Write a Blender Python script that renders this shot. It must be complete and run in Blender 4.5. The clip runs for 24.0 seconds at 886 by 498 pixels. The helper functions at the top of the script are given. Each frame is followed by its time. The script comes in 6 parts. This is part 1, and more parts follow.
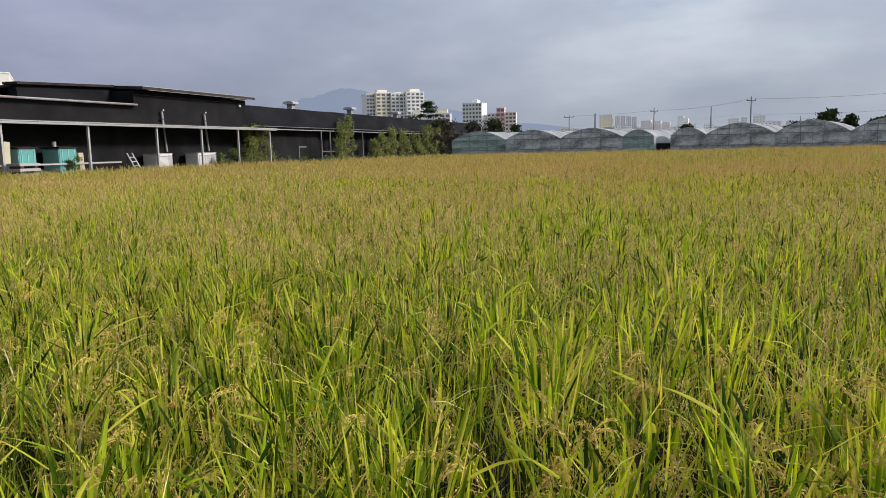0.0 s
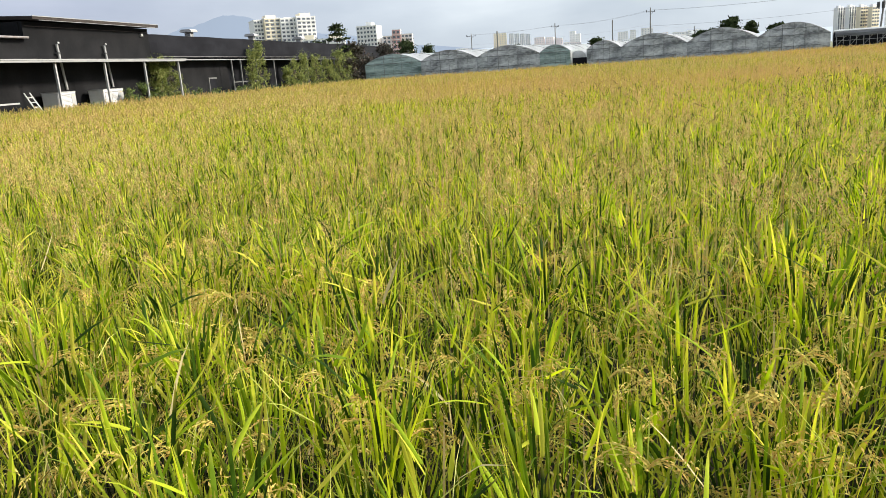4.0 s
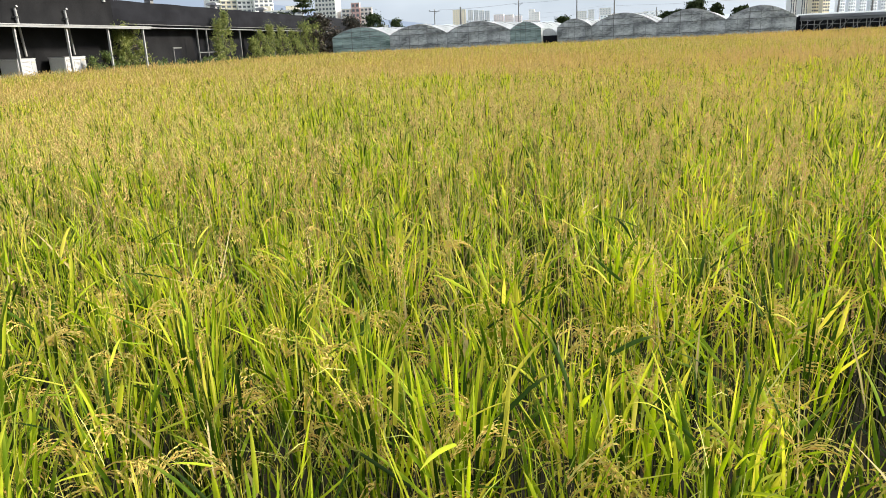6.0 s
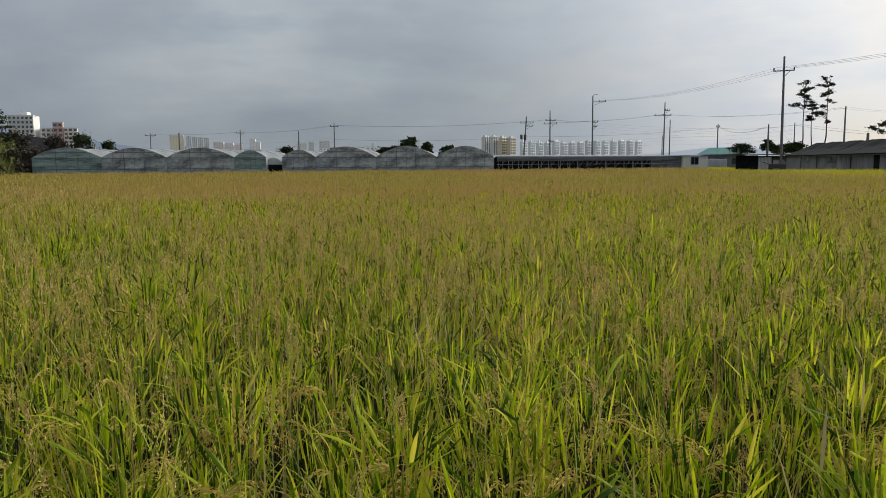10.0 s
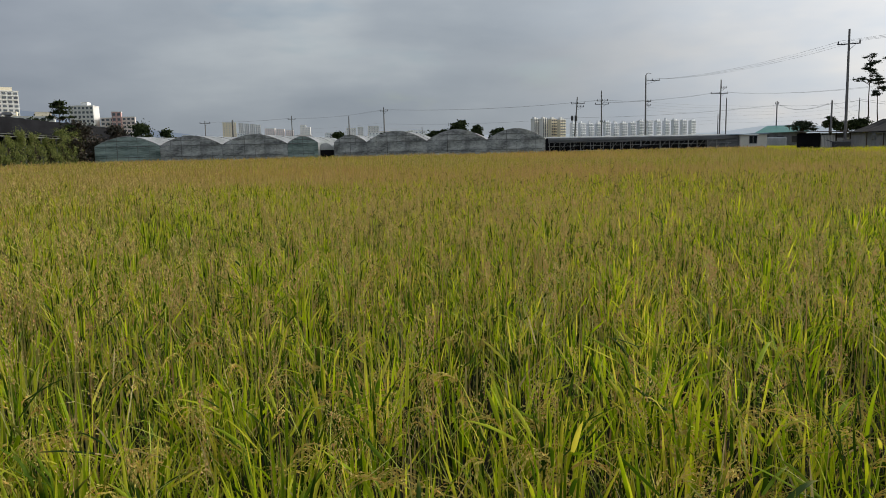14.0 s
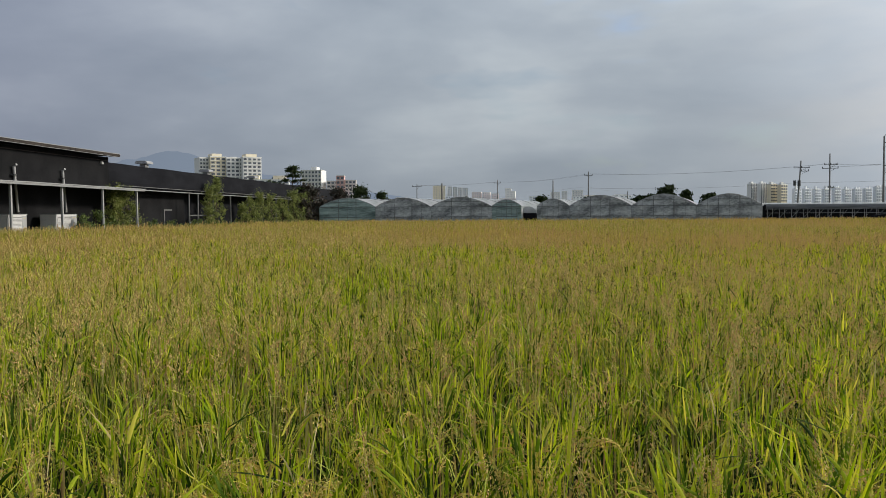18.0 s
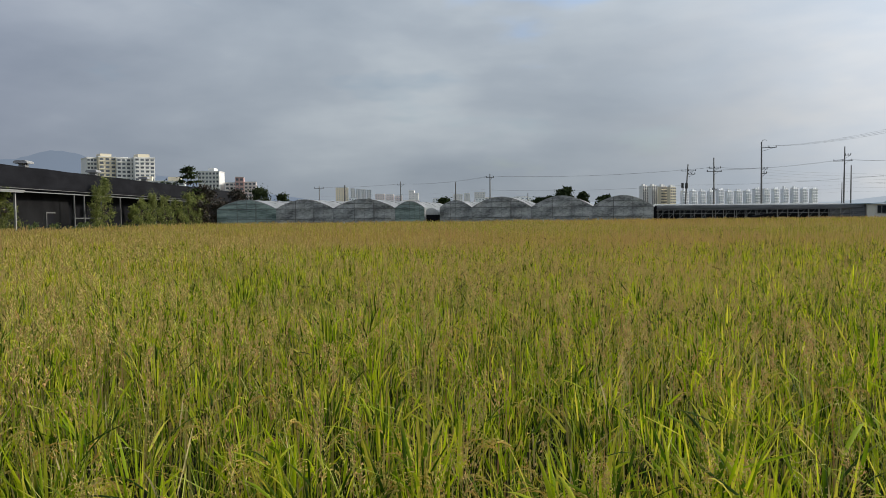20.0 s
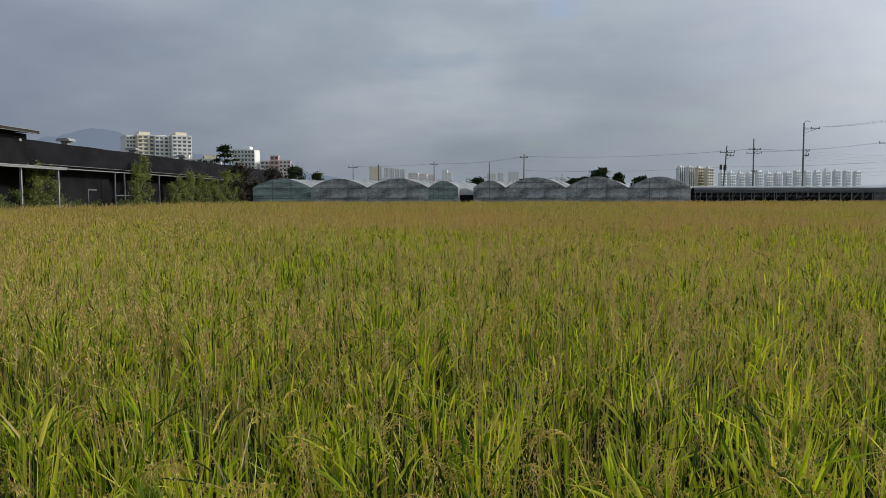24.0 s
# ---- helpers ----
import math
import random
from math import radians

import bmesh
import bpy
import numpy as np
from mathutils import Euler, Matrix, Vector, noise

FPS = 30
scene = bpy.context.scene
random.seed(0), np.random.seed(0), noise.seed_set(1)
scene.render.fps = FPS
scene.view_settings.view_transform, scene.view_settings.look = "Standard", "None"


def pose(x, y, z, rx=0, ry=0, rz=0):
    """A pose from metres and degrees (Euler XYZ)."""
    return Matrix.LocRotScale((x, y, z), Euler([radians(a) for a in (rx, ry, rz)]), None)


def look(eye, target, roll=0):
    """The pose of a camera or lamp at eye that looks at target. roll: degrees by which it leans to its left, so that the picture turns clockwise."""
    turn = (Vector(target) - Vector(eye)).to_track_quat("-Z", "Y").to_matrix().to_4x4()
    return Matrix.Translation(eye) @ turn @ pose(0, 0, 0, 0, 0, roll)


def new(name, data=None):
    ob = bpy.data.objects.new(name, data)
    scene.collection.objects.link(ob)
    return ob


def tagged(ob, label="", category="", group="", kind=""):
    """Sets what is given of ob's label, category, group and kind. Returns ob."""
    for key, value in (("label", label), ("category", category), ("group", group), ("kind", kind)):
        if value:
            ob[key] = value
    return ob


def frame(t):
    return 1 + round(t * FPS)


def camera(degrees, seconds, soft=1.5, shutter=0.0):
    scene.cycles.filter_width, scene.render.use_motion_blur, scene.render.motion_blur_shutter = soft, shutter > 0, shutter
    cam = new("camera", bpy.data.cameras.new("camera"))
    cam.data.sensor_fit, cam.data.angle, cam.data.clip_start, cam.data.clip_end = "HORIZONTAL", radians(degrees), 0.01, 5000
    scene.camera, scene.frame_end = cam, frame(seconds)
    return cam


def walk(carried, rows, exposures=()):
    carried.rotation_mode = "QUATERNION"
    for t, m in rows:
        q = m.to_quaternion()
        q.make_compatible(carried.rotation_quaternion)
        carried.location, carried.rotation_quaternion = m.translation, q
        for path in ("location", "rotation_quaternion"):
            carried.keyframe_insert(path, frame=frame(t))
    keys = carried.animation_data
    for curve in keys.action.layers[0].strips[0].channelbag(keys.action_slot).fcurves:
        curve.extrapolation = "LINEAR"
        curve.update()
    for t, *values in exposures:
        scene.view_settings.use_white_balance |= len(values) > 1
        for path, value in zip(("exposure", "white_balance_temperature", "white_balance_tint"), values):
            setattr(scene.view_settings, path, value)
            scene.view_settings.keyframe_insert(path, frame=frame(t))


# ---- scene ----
cam = camera(62.2, 24.0, soft=0.6)
PATH = [
    (0, (4.331, -1.705, 1.630), (1.945, 7.911, 0.278), -1.33),
    (0.5, (4.057, -1.577, 1.581), (2.468, 8.157, -0.064), -1.68),
    (1, (3.726, -1.408, 1.595), (2.476, 8.343, -0.238), -1.99),
    (1.5, (3.454, -1.259, 1.593), (2.214, 8.471, -0.355), -2.43),
    (2, (3.184, -1.150, 1.588), (1.923, 8.566, -0.414), -2.73),
    (2.5, (2.791, -1.114, 1.598), (1.547, 8.593, -0.459), -3.04),
    (3, (2.445, -1.031, 1.566), (1.185, 8.658, -0.561), -3.30),
    (3.5, (2.116, -0.931, 1.581), (0.889, 8.741, -0.640), -3.84),
    (5.5, (0.821, -0.299, 1.609), (0.185, 9.273, -1.214), -2.86),
    (6, (0.506, -0.234, 1.609), (-0.036, 9.374, -1.108), -2.71),
    (6.5, (0.301, -0.112, 1.609), (-0.181, 9.561, -0.880), -2.53),
    (7, (0.140, -0.025, 1.608), (-0.227, 9.708, -0.658), -2.42),
    (7.5, (0.028, 0.079, 1.615), (0.282, 9.880, -0.354), -1.65),
    (8, (0.008, 0.202, 1.592), (1.457, 9.940, -0.158), -0.98),
    (8.5, (0.009, 0.210, 1.599), (2.658, 9.720, 0.005), -0.74),
    (9, (0.038, 0.149, 1.601), (3.384, 9.459, 0.139), -0.82),
    (9.5, (0.125, 0.112, 1.604), (3.466, 9.448, 0.312), -0.65),
    (10, (0.127, 0.050, 1.605), (3.284, 9.470, 0.461), -0.35),
    (10.5, (0.091, 0.019, 1.601), (2.797, 9.584, 0.515), -0.19),
    (12.5, (0.003, -0.064, 1.602), (2.939, 9.249, -0.556), -0.39),
    (13, (0.047, -0.064, 1.608), (3.807, 9.005, -0.292), -0.33),
    (13.5, (0.031, 0.026, 1.609), (3.678, 9.194, -0.016), -0.72),
    (14, (-0.094, 0.153, 1.609), (2.412, 9.738, 0.250), -1.22),
    (14.5, (-0.069, 0.123, 1.609), (1.533, 9.923, 0.425), -1.42),
    (15, (0.012, 0.088, 1.603), (1.204, 9.957, 0.516), -1.21),
    (15.5, (0.016, 0.068, 1.603), (0.962, 9.973, 0.601), -0.78),
    (16, (0.034, 0.058, 1.606), (0.611, 9.997, 0.671), -0.49),
    (16.5, (0.028, -0.015, 1.590), (0.216, 9.949, 0.765), -0.23),
    (17, (0.000, -0.000, 1.601), (-0.000, 9.976, 0.908), -0.15),
    (17.5, (-0.010, 0.049, 1.607), (-0.171, 10.032, 1.045), -0.32),
    (19.5, (-0.014, 0.098, 1.606), (0.187, 10.088, 1.210), -0.68),
    (20, (0.046, 0.182, 1.581), (1.193, 10.106, 1.127), -0.53),
    (20.5, (0.129, 0.363, 1.599), (3.007, 9.923, 1.030), 0.16),
    (21, (0.282, 0.348, 1.592), (5.023, 9.130, 0.969), 1.14),
    (21.5, (0.405, 0.306, 1.592), (6.152, 8.463, 0.924), 1.19),
    (22, (0.455, 0.334, 1.593), (5.913, 8.688, 0.950), 0.82),
    (22.5, (0.335, 0.337, 1.593), (5.058, 9.134, 1.040), 0.61),
    (23, (0.144, 0.368, 1.601), (3.872, 9.634, 1.094), 0.35),
    (23.5, (0.066, 0.371, 1.604), (2.374, 10.084, 1.038), -0.13),
    (24, (-0.032, 0.190, 1.610), (0.673, 10.139, 0.886), -0.03),
]
walk(cam, [(t, look(eye, target, roll)) for t, eye, target, roll in PATH],
     [(0,0.34,6280,16),(1,0.58,6350,14),(2,0.65,6580,10),(3,0.78,6580,10),(5.5,1.4,6520,10),(6,1.18,6520,10),(7,0.7,6550,10),(8,0.55,6560,10),(9,-0.17,6500,10),(10.5,-0.07,6480,10),(12.5,0.8,6560,10),(13,0.42,6560,10),(14,-0.1,6500,10),(17,-0.02,6440,10),(20,-0.04,6370,10),(21,-0.48,6330,8),(21.5,-0.78,6300,8),(22,-0.68,6240,9),(23,-0.42,6220,10),(24,-0.2,6240,11)])

# ---- world and sun ----
SUN_AZ, SUN_EL = 80.0, 27.0          # degrees clockwise from +y, and above the horizon
world = bpy.data.worlds.new("sky")
scene.world = world
world.use_nodes = True
nt = world.node_tree
nt.nodes.clear()


def wnode(kind, **values):
    n = nt.nodes.new(kind)
    for key, value in values.items():
        n.inputs[key].default_value = value
    return n


sky = nt.nodes.new("ShaderNodeTexSky")
sky.sky_type = 'NISHITA'
sky.sun_disc = False
sky.sun_elevation = radians(SUN_EL)
sky.sun_rotation = radians(SUN_AZ)
sky_dim = nt.nodes.new("ShaderNodeVectorMath")
sky_dim.operation = 'SCALE'
sky_dim.inputs["Scale"].default_value = 0.09
nt.links.new(sky.outputs[0], sky_dim.inputs[0])
coord = nt.nodes.new("ShaderNodeTexCoord")
cloud_map = nt.nodes.new("ShaderNodeMapping")
cloud_map.inputs["Scale"].default_value = (1.5, 1.7, 5.0)
cloud_map.inputs["Rotation"].default_value = (0.05, 0.06, 0.4)
nt.links.new(coord.outputs["Generated"], cloud_map.inputs["Vector"])
cloud_noise = wnode("ShaderNodeTexNoise", Scale=1.25, Detail=5.0, Roughness=0.5, Distortion=0.35)
nt.links.new(cloud_map.outputs[0], cloud_noise.inputs["Vector"])
# the layer grows lighter towards the veiled sun
axis = nt.nodes.new("ShaderNodeVectorMath")
axis.operation = 'DOT_PRODUCT'
axis.inputs[1].default_value = (math.sin(radians(SUN_AZ)), math.cos(radians(SUN_AZ)), 0.12)
nt.links.new(coord.outputs["Generated"], axis.inputs[0])
glow = nt.nodes.new("ShaderNodeMapRange")
glow.interpolation_type = 'SMOOTHSTEP'
glow.inputs["From Min"].default_value, glow.inputs["From Max"].default_value = 0.42, 1.11
nt.links.new(axis.outputs["Value"], glow.inputs["Value"])
grey = nt.nodes.new("ShaderNodeValToRGB")
ramp = grey.color_ramp
ramp.elements[0].position, ramp.elements[0].color = 0.36, (0.290, 0.334, 0.386, 1)
ramp.elements[1].position, ramp.elements[1].color = 0.68, (0.50, 0.545, 0.575, 1)
e = ramp.elements.new(0.52)
e.color = (0.372, 0.417, 0.464, 1)
puff_map = nt.nodes.new("ShaderNodeMapping")
puff_map.inputs["Scale"].default_value = (3.2, 3.6, 8.5)
puff_map.inputs["Rotation"].default_value = (0.1, -0.05, 0.9)
nt.links.new(coord.outputs["Generated"], puff_map.inputs["Vector"])
puffs = wnode("ShaderNodeTexNoise", Scale=1.6, Detail=4.0, Roughness=0.5)
nt.links.new(puff_map.outputs[0], puffs.inputs["Vector"])
layer = nt.nodes.new("ShaderNodeMix")
layer.inputs["Factor"].default_value = 0.38
nt.links.new(cloud_noise.outputs["Fac"], layer.inputs["A"])
nt.links.new(puffs.outputs["Fac"], layer.inputs["B"])
nt.links.new(layer.outputs["Result"], grey.inputs["Fac"])
bright = nt.nodes.new("ShaderNodeMix")
bright.data_type = 'RGBA'
veil = nt.nodes.new("ShaderNodeValToRGB")
veil.color_ramp.elements[0].position, veil.color_ramp.elements[0].color = 0.36, (0.92, 1.00, 1.10, 1)
veil.color_ramp.elements[1].position, veil.color_ramp.elements[1].color = 0.60, (1.25, 1.21, 1.16, 1)
e = veil.color_ramp.elements.new(0.47)
e.color = (1.06, 1.09, 1.13, 1)
nt.links.new(veil.outputs[0], bright.inputs["B"])
nt.links.new(glow.outputs[0], bright.inputs["Factor"])
away = nt.nodes.new("ShaderNodeMapRange")
away.interpolation_type = 'SMOOTHSTEP'
away.inputs["From Min"].default_value, away.inputs["From Max"].default_value = 0.2, -0.6
nt.links.new(axis.outputs["Value"], away.inputs["Value"])
dim = nt.nodes.new("ShaderNodeMix")
dim.data_type = 'RGBA'
dim.blend_type = 'MULTIPLY'
dim.inputs["B"].default_value = (0.62, 0.62, 0.73, 1)
nt.links.new(away.outputs[0], dim.inputs["Factor"])
nt.links.new(grey.outputs[0], dim.inputs["A"])
nt.links.new(dim.outputs["Result"], bright.inputs["A"])
cover = nt.nodes.new("ShaderNodeValToRGB")
cover.color_ramp.elements[0].position, cover.color_ramp.elements[0].color = 0.60, (0.97, 0.97, 0.97, 1)
cover.color_ramp.elements[1].position, cover.color_ramp.elements[1].color = 0.72, (0.55, 0.55, 0.55, 1)
gap_noise = wnode("ShaderNodeTexNoise", Scale=2.3, Detail=4.0, Roughness=0.55)
nt.links.new(cloud_map.outputs[0], gap_noise.inputs["Vector"])
nt.links.new(gap_noise.outputs["Fac"], cover.inputs["Fac"])
nt.links.new(gap_noise.outputs["Fac"], veil.inputs["Fac"])
mixed = nt.nodes.new("ShaderNodeMix")
mixed.data_type = 'RGBA'
nt.links.new(cover.outputs[0], mixed.inputs["Factor"])
nt.links.new(sky_dim.outputs[0], mixed.inputs["A"])
nt.links.new(bright.outputs["Result"], mixed.inputs["B"])
# a gap of clear sky high over the town
gap_way = nt.nodes.new("ShaderNodeVectorMath")
gap_way.operation = 'DOT_PRODUCT'
gap_way.inputs[1].default_value = (0.212, 0.933, 0.290)
nt.links.new(coord.outputs["Generated"], gap_way.inputs[0])
ragged = nt.nodes.new("ShaderNodeMath")
ragged.operation = 'MULTIPLY_ADD'
nt.links.new(gap_noise.outputs["Fac"], ragged.inputs[0])
ragged.inputs[1].default_value = -0.03
nt.links.new(gap_way.outputs["Value"], ragged.inputs[2])
opening = nt.nodes.new("ShaderNodeMapRange")
opening.interpolation_type = 'SMOOTHSTEP'
opening.inputs["From Min"].default_value, opening.inputs["From Max"].default_value = 0.981, 0.990
opening.inputs["To Max"].default_value = 0.8
nt.links.new(ragged.outputs[0], opening.inputs["Value"])
clear = nt.nodes.new("ShaderNodeMix")
clear.data_type = 'RGBA'
clear.inputs["B"].default_value = (0.30, 0.48, 0.80, 1)
nt.links.new(opening.outputs[0], clear.inputs["Factor"])
nt.links.new(mixed.outputs["Result"], clear.inputs["A"])
# the overcast layer is lightest overhead
height = nt.nodes.new("ShaderNodeSeparateXYZ")
nt.links.new(coord.outputs["Generated"], height.inputs[0])
over = nt.nodes.new("ShaderNodeMath")
over.operation = 'MAXIMUM'
over.inputs[1].default_value = 0.0
nt.links.new(height.outputs["Z"], over.inputs[0])
slope = nt.nodes.new("ShaderNodeMath")
slope.operation = 'MULTIPLY_ADD'
slope.inputs[1].default_value, slope.inputs[2].default_value = 0.9, 0.95
nt.links.new(over.outputs[0], slope.inputs[0])
zenith = nt.nodes.new("ShaderNodeMath")
zenith.operation = 'MULTIPLY_ADD'
zenith.inputs[2].default_value = 0.84
nt.links.new(slope.outputs[0], zenith.inputs[0])
nt.links.new(over.outputs[0], zenith.inputs[1])
back = nt.nodes.new("ShaderNodeBackground")
nt.links.new(zenith.outputs[0], back.inputs["Strength"])
nt.links.new(clear.outputs["Result"], back.inputs["Color"])
out = nt.nodes.new("ShaderNodeOutputWorld")
nt.links.new(back.outputs[0], out.inputs["Surface"])

sun_data = bpy.data.lights.new("sun", 'SUN')
sun_data.energy = 3.7
sun_data.angle = radians(8)
sun_data.color = (1.0, 0.93, 0.80)
sun = new("sun", sun_data)
az, el = radians(SUN_AZ), radians(SUN_EL)
sun.matrix_world = look((60 * math.sin(az) * math.cos(el), 60 * math.cos(az) * math.cos(el), 60 * math.sin(el)), (0, 0, 0))

# ---- materials ----


def mat(name, base, rough=0.7, metal=0.0, other=None, scale=3.0, fine=40.0, amount=0.5, bump=0.2, stretch=(1, 1, 1),
        island=0.0, alpha=1.0, through_light=0.0, per_object=0.0, spec=0.4, sharp=0.24):
    """A surface of a base colour that drifts to another one at two scales, with fine relief."""
    m = bpy.data.materials.new(name)
    m.use_nodes = True
    t = m.node_tree
    n, link = t.nodes, t.links.new
    bsdf, end = n["Principled BSDF"], n["Material Output"]
    tc, mp = n.new("ShaderNodeTexCoord"), n.new("ShaderNodeMapping")
    mp.inputs["Scale"].default_value = stretch
    link(tc.outputs["Object"], mp.inputs["Vector"])
    big, small = n.new("ShaderNodeTexNoise"), n.new("ShaderNodeTexNoise")
    big.inputs["Scale"].default_value, big.inputs["Detail"].default_value = scale, 5
    small.inputs["Scale"].default_value, small.inputs["Detail"].default_value = fine, 3
    link(mp.outputs[0], big.inputs["Vector"])
    link(mp.outputs[0], small.inputs["Vector"])
    add = n.new("ShaderNodeMath")
    add.operation = 'MULTIPLY_ADD'
    link(small.outputs["Fac"], add.inputs[0])
    add.inputs[1].default_value = 0.45
    link(big.outputs["Fac"], add.inputs[2])
    spread = n.new("ShaderNodeMapRange")
    spread.inputs["From Min"].default_value, spread.inputs["From Max"].default_value = 0.74 - sharp, 0.74 + sharp
    spread.inputs["To Max"].default_value = amount
    link(add.outputs[0], spread.inputs["Value"])
    mix = n.new("ShaderNodeMix")
    mix.data_type = 'RGBA'
    mix.inputs["A"].default_value = (*base, 1)
    mix.inputs["B"].default_value = (*(other or [c * 0.6 for c in base]), 1)
    link(spread.outputs[0], mix.inputs["Factor"])
    colour = mix.outputs["Result"]
    if island or per_object:
        vary = n.new("ShaderNodeHueSaturation")
        if island:
            src = n.new("ShaderNodeNewGeometry").outputs["Random Per Island"]
        else:
            src = n.new("ShaderNodeObjectInfo").outputs["Random"]
        value = n.new("ShaderNodeMapRange")
        k = island or per_object
        value.inputs["To Min"].default_value, value.inputs["To Max"].default_value = 1 - k, 1 + k
        link(src, value.inputs["Value"])
        link(value.outputs[0], vary.inputs["Value"])
        hue = n.new("ShaderNodeMapRange")
        hue.inputs["To Min"].default_value, hue.inputs["To Max"].default_value = 0.5 + 0.06 * k, 0.5 - 0.06 * k
        link(src, hue.inputs["Value"])
        link(hue.outputs[0], vary.inputs["Hue"])
        link(colour, vary.inputs["Color"])
        colour = vary.outputs[0]
    link(colour, bsdf.inputs["Base Color"])
    bsdf.inputs["Roughness"].default_value = rough
    bsdf.inputs["Metallic"].default_value = metal
    bsdf.inputs["Specular IOR Level"].default_value = spec
    if bump:
        b = n.new("ShaderNodeBump")
        b.inputs["Strength"].default_value = bump
        b.inputs["Distance"].default_value = 0.02
        link(add.outputs[0], b.inputs["Height"])
        link(b.outputs[0], bsdf.inputs["Normal"])
    surface = bsdf.outputs[0]
    if through_light:
        tr, ms = n.new("ShaderNodeBsdfTranslucent"), n.new("ShaderNodeMixShader")
        link(colour, tr.inputs["Color"])
        ms.inputs[0].default_value = through_light
        link(surface, ms.inputs[1])
        link(tr.outputs[0], ms.inputs[2])
        surface = ms.outputs[0]
    if alpha < 1:
        tp, ms = n.new("ShaderNodeBsdfTransparent"), n.new("ShaderNodeMixShader")
        ms.inputs[0].default_value = alpha
        link(tp.outputs[0], ms.inputs[1])
        link(surface, ms.inputs[2])
        surface = ms.outputs[0]
    link(surface, end.inputs["Surface"])
    return m


def plant(name, colours, through_light=0.4, patch=0.25, rough=0.55, tip=None, field=None, field_amt=0.5, spec=0.3):
    """Leaf material: a colour per leaf from a ramp, drifting in patches over the field, with a drier tip along the leaf."""
    m = bpy.data.materials.new(name)
    m.use_nodes = True
    t = m.node_tree
    n, link = t.nodes, t.links.new
    bsdf, end = n["Principled BSDF"], n["Material Output"]
    geo = n.new("ShaderNodeNewGeometry")
    tc = n.new("ShaderNodeTexCoord")
    patches = n.new("ShaderNodeTexNoise")
    patches.inputs["Scale"].default_value, patches.inputs["Detail"].default_value = 0.35, 4
    link(tc.outputs["Object"], patches.inputs["Vector"])
    shift = n.new("ShaderNodeMath")
    shift.operation = 'MULTIPLY_ADD'
    link(patches.outputs["Fac"], shift.inputs[0])
    shift.inputs[1].default_value = patch * 2
    link(geo.outputs["Random Per Island"], shift.inputs[2])
    less = n.new("ShaderNodeMath")
    less.operation = 'SUBTRACT'
    link(shift.outputs[0], less.inputs[0])
    less.inputs[1].default_value = patch
    ramp = n.new("ShaderNodeValToRGB")
    r = ramp.color_ramp
    while len(r.elements) < len(colours):
        r.elements.new(0.5)
    for k, c in enumerate(colours):
        r.elements[k].position = k / (len(colours) - 1)
        r.elements[k].color = (*c, 1)
    link(less.outputs[0], ramp.inputs["Fac"])
    colour = ramp.outputs[0]
    if tip:
        uv = n.new("ShaderNodeUVMap")
        sep = n.new("ShaderNodeSeparateXYZ")
        link(uv.outputs[0], sep.inputs[0])
        along = n.new("ShaderNodeMapRange")
        along.inputs["From Min"].default_value, along.inputs["From Max"].default_value = 0.62, 1.05
        along.inputs["To Max"].default_value = 0.75
        link(sep.outputs["Y"], along.inputs["Value"])
        mx = n.new("ShaderNodeMix")
        mx.data_type = 'RGBA'
        mx.inputs["B"].default_value = (*tip, 1)
        link(along.outputs[0], mx.inputs["Factor"])
        link(colour, mx.inputs["A"])
        colour = mx.outputs["Result"]
    if field:
        wide = n.new("ShaderNodeTexNoise")
        wide.inputs["Scale"].default_value, wide.inputs["Detail"].default_value = 0.06, 3
        link(tc.outputs["Object"], wide.inputs["Vector"])
        far = n.new("ShaderNodeMapRange")
        far.inputs["From Min"].default_value, far.inputs["From Max"].default_value = 0.40, 0.62
        far.inputs["To Max"].default_value = field_amt
        link(wide.outputs["Fac"], far.inputs["Value"])
        mx = n.new("ShaderNodeMix")
        mx.data_type = 'RGBA'
        mx.inputs["B"].default_value = (*field, 1)
        link(far.outputs[0], mx.inputs["Factor"])
        link(colour, mx.inputs["A"])
        colour = mx.outputs["Result"]
    link(colour, bsdf.inputs["Base Color"])
    bsdf.inputs["Roughness"].default_value = rough
    bsdf.inputs["Specular IOR Level"].default_value = spec
    tr, ms = n.new("ShaderNodeBsdfTranslucent"), n.new("ShaderNodeMixShader")
    if through_light > 0.3:
        sap = n.new("ShaderNodeHueSaturation")
        sap.inputs["Saturation"].default_value, sap.inputs["Value"].default_value, sap.inputs["Hue"].default_value = 1.04, 1.55, 0.494
        link(colour, sap.inputs["Color"])
        link(sap.outputs[0], tr.inputs["Color"])
    else:
        link(colour, tr.inputs["Color"])
    ms.inputs[0].default_value = through_light
    link(bsdf.outputs[0], ms.inputs[1])
    link(tr.outputs[0], ms.inputs[2])
    link(ms.outputs[0], end.inputs["Surface"])
    return m


M_MUD = mat("paddy_mud", (0.022, 0.018, 0.012), 0.85, other=(0.035, 0.03, 0.018), scale=2, fine=30, amount=0.8, bump=0.6, spec=0.06)
M_LAND = mat("land_soil_and_weeds", (0.10, 0.12, 0.035), 0.9, other=(0.13, 0.11, 0.06), scale=0.15, fine=3, amount=0.9, bump=0.6)
# Near-black starts of the next two ramps put canopy shade into some leaves.
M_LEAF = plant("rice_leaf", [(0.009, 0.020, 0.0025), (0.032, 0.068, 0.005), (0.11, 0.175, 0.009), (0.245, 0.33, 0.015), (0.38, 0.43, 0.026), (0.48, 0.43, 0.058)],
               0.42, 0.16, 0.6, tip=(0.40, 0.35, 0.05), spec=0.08)
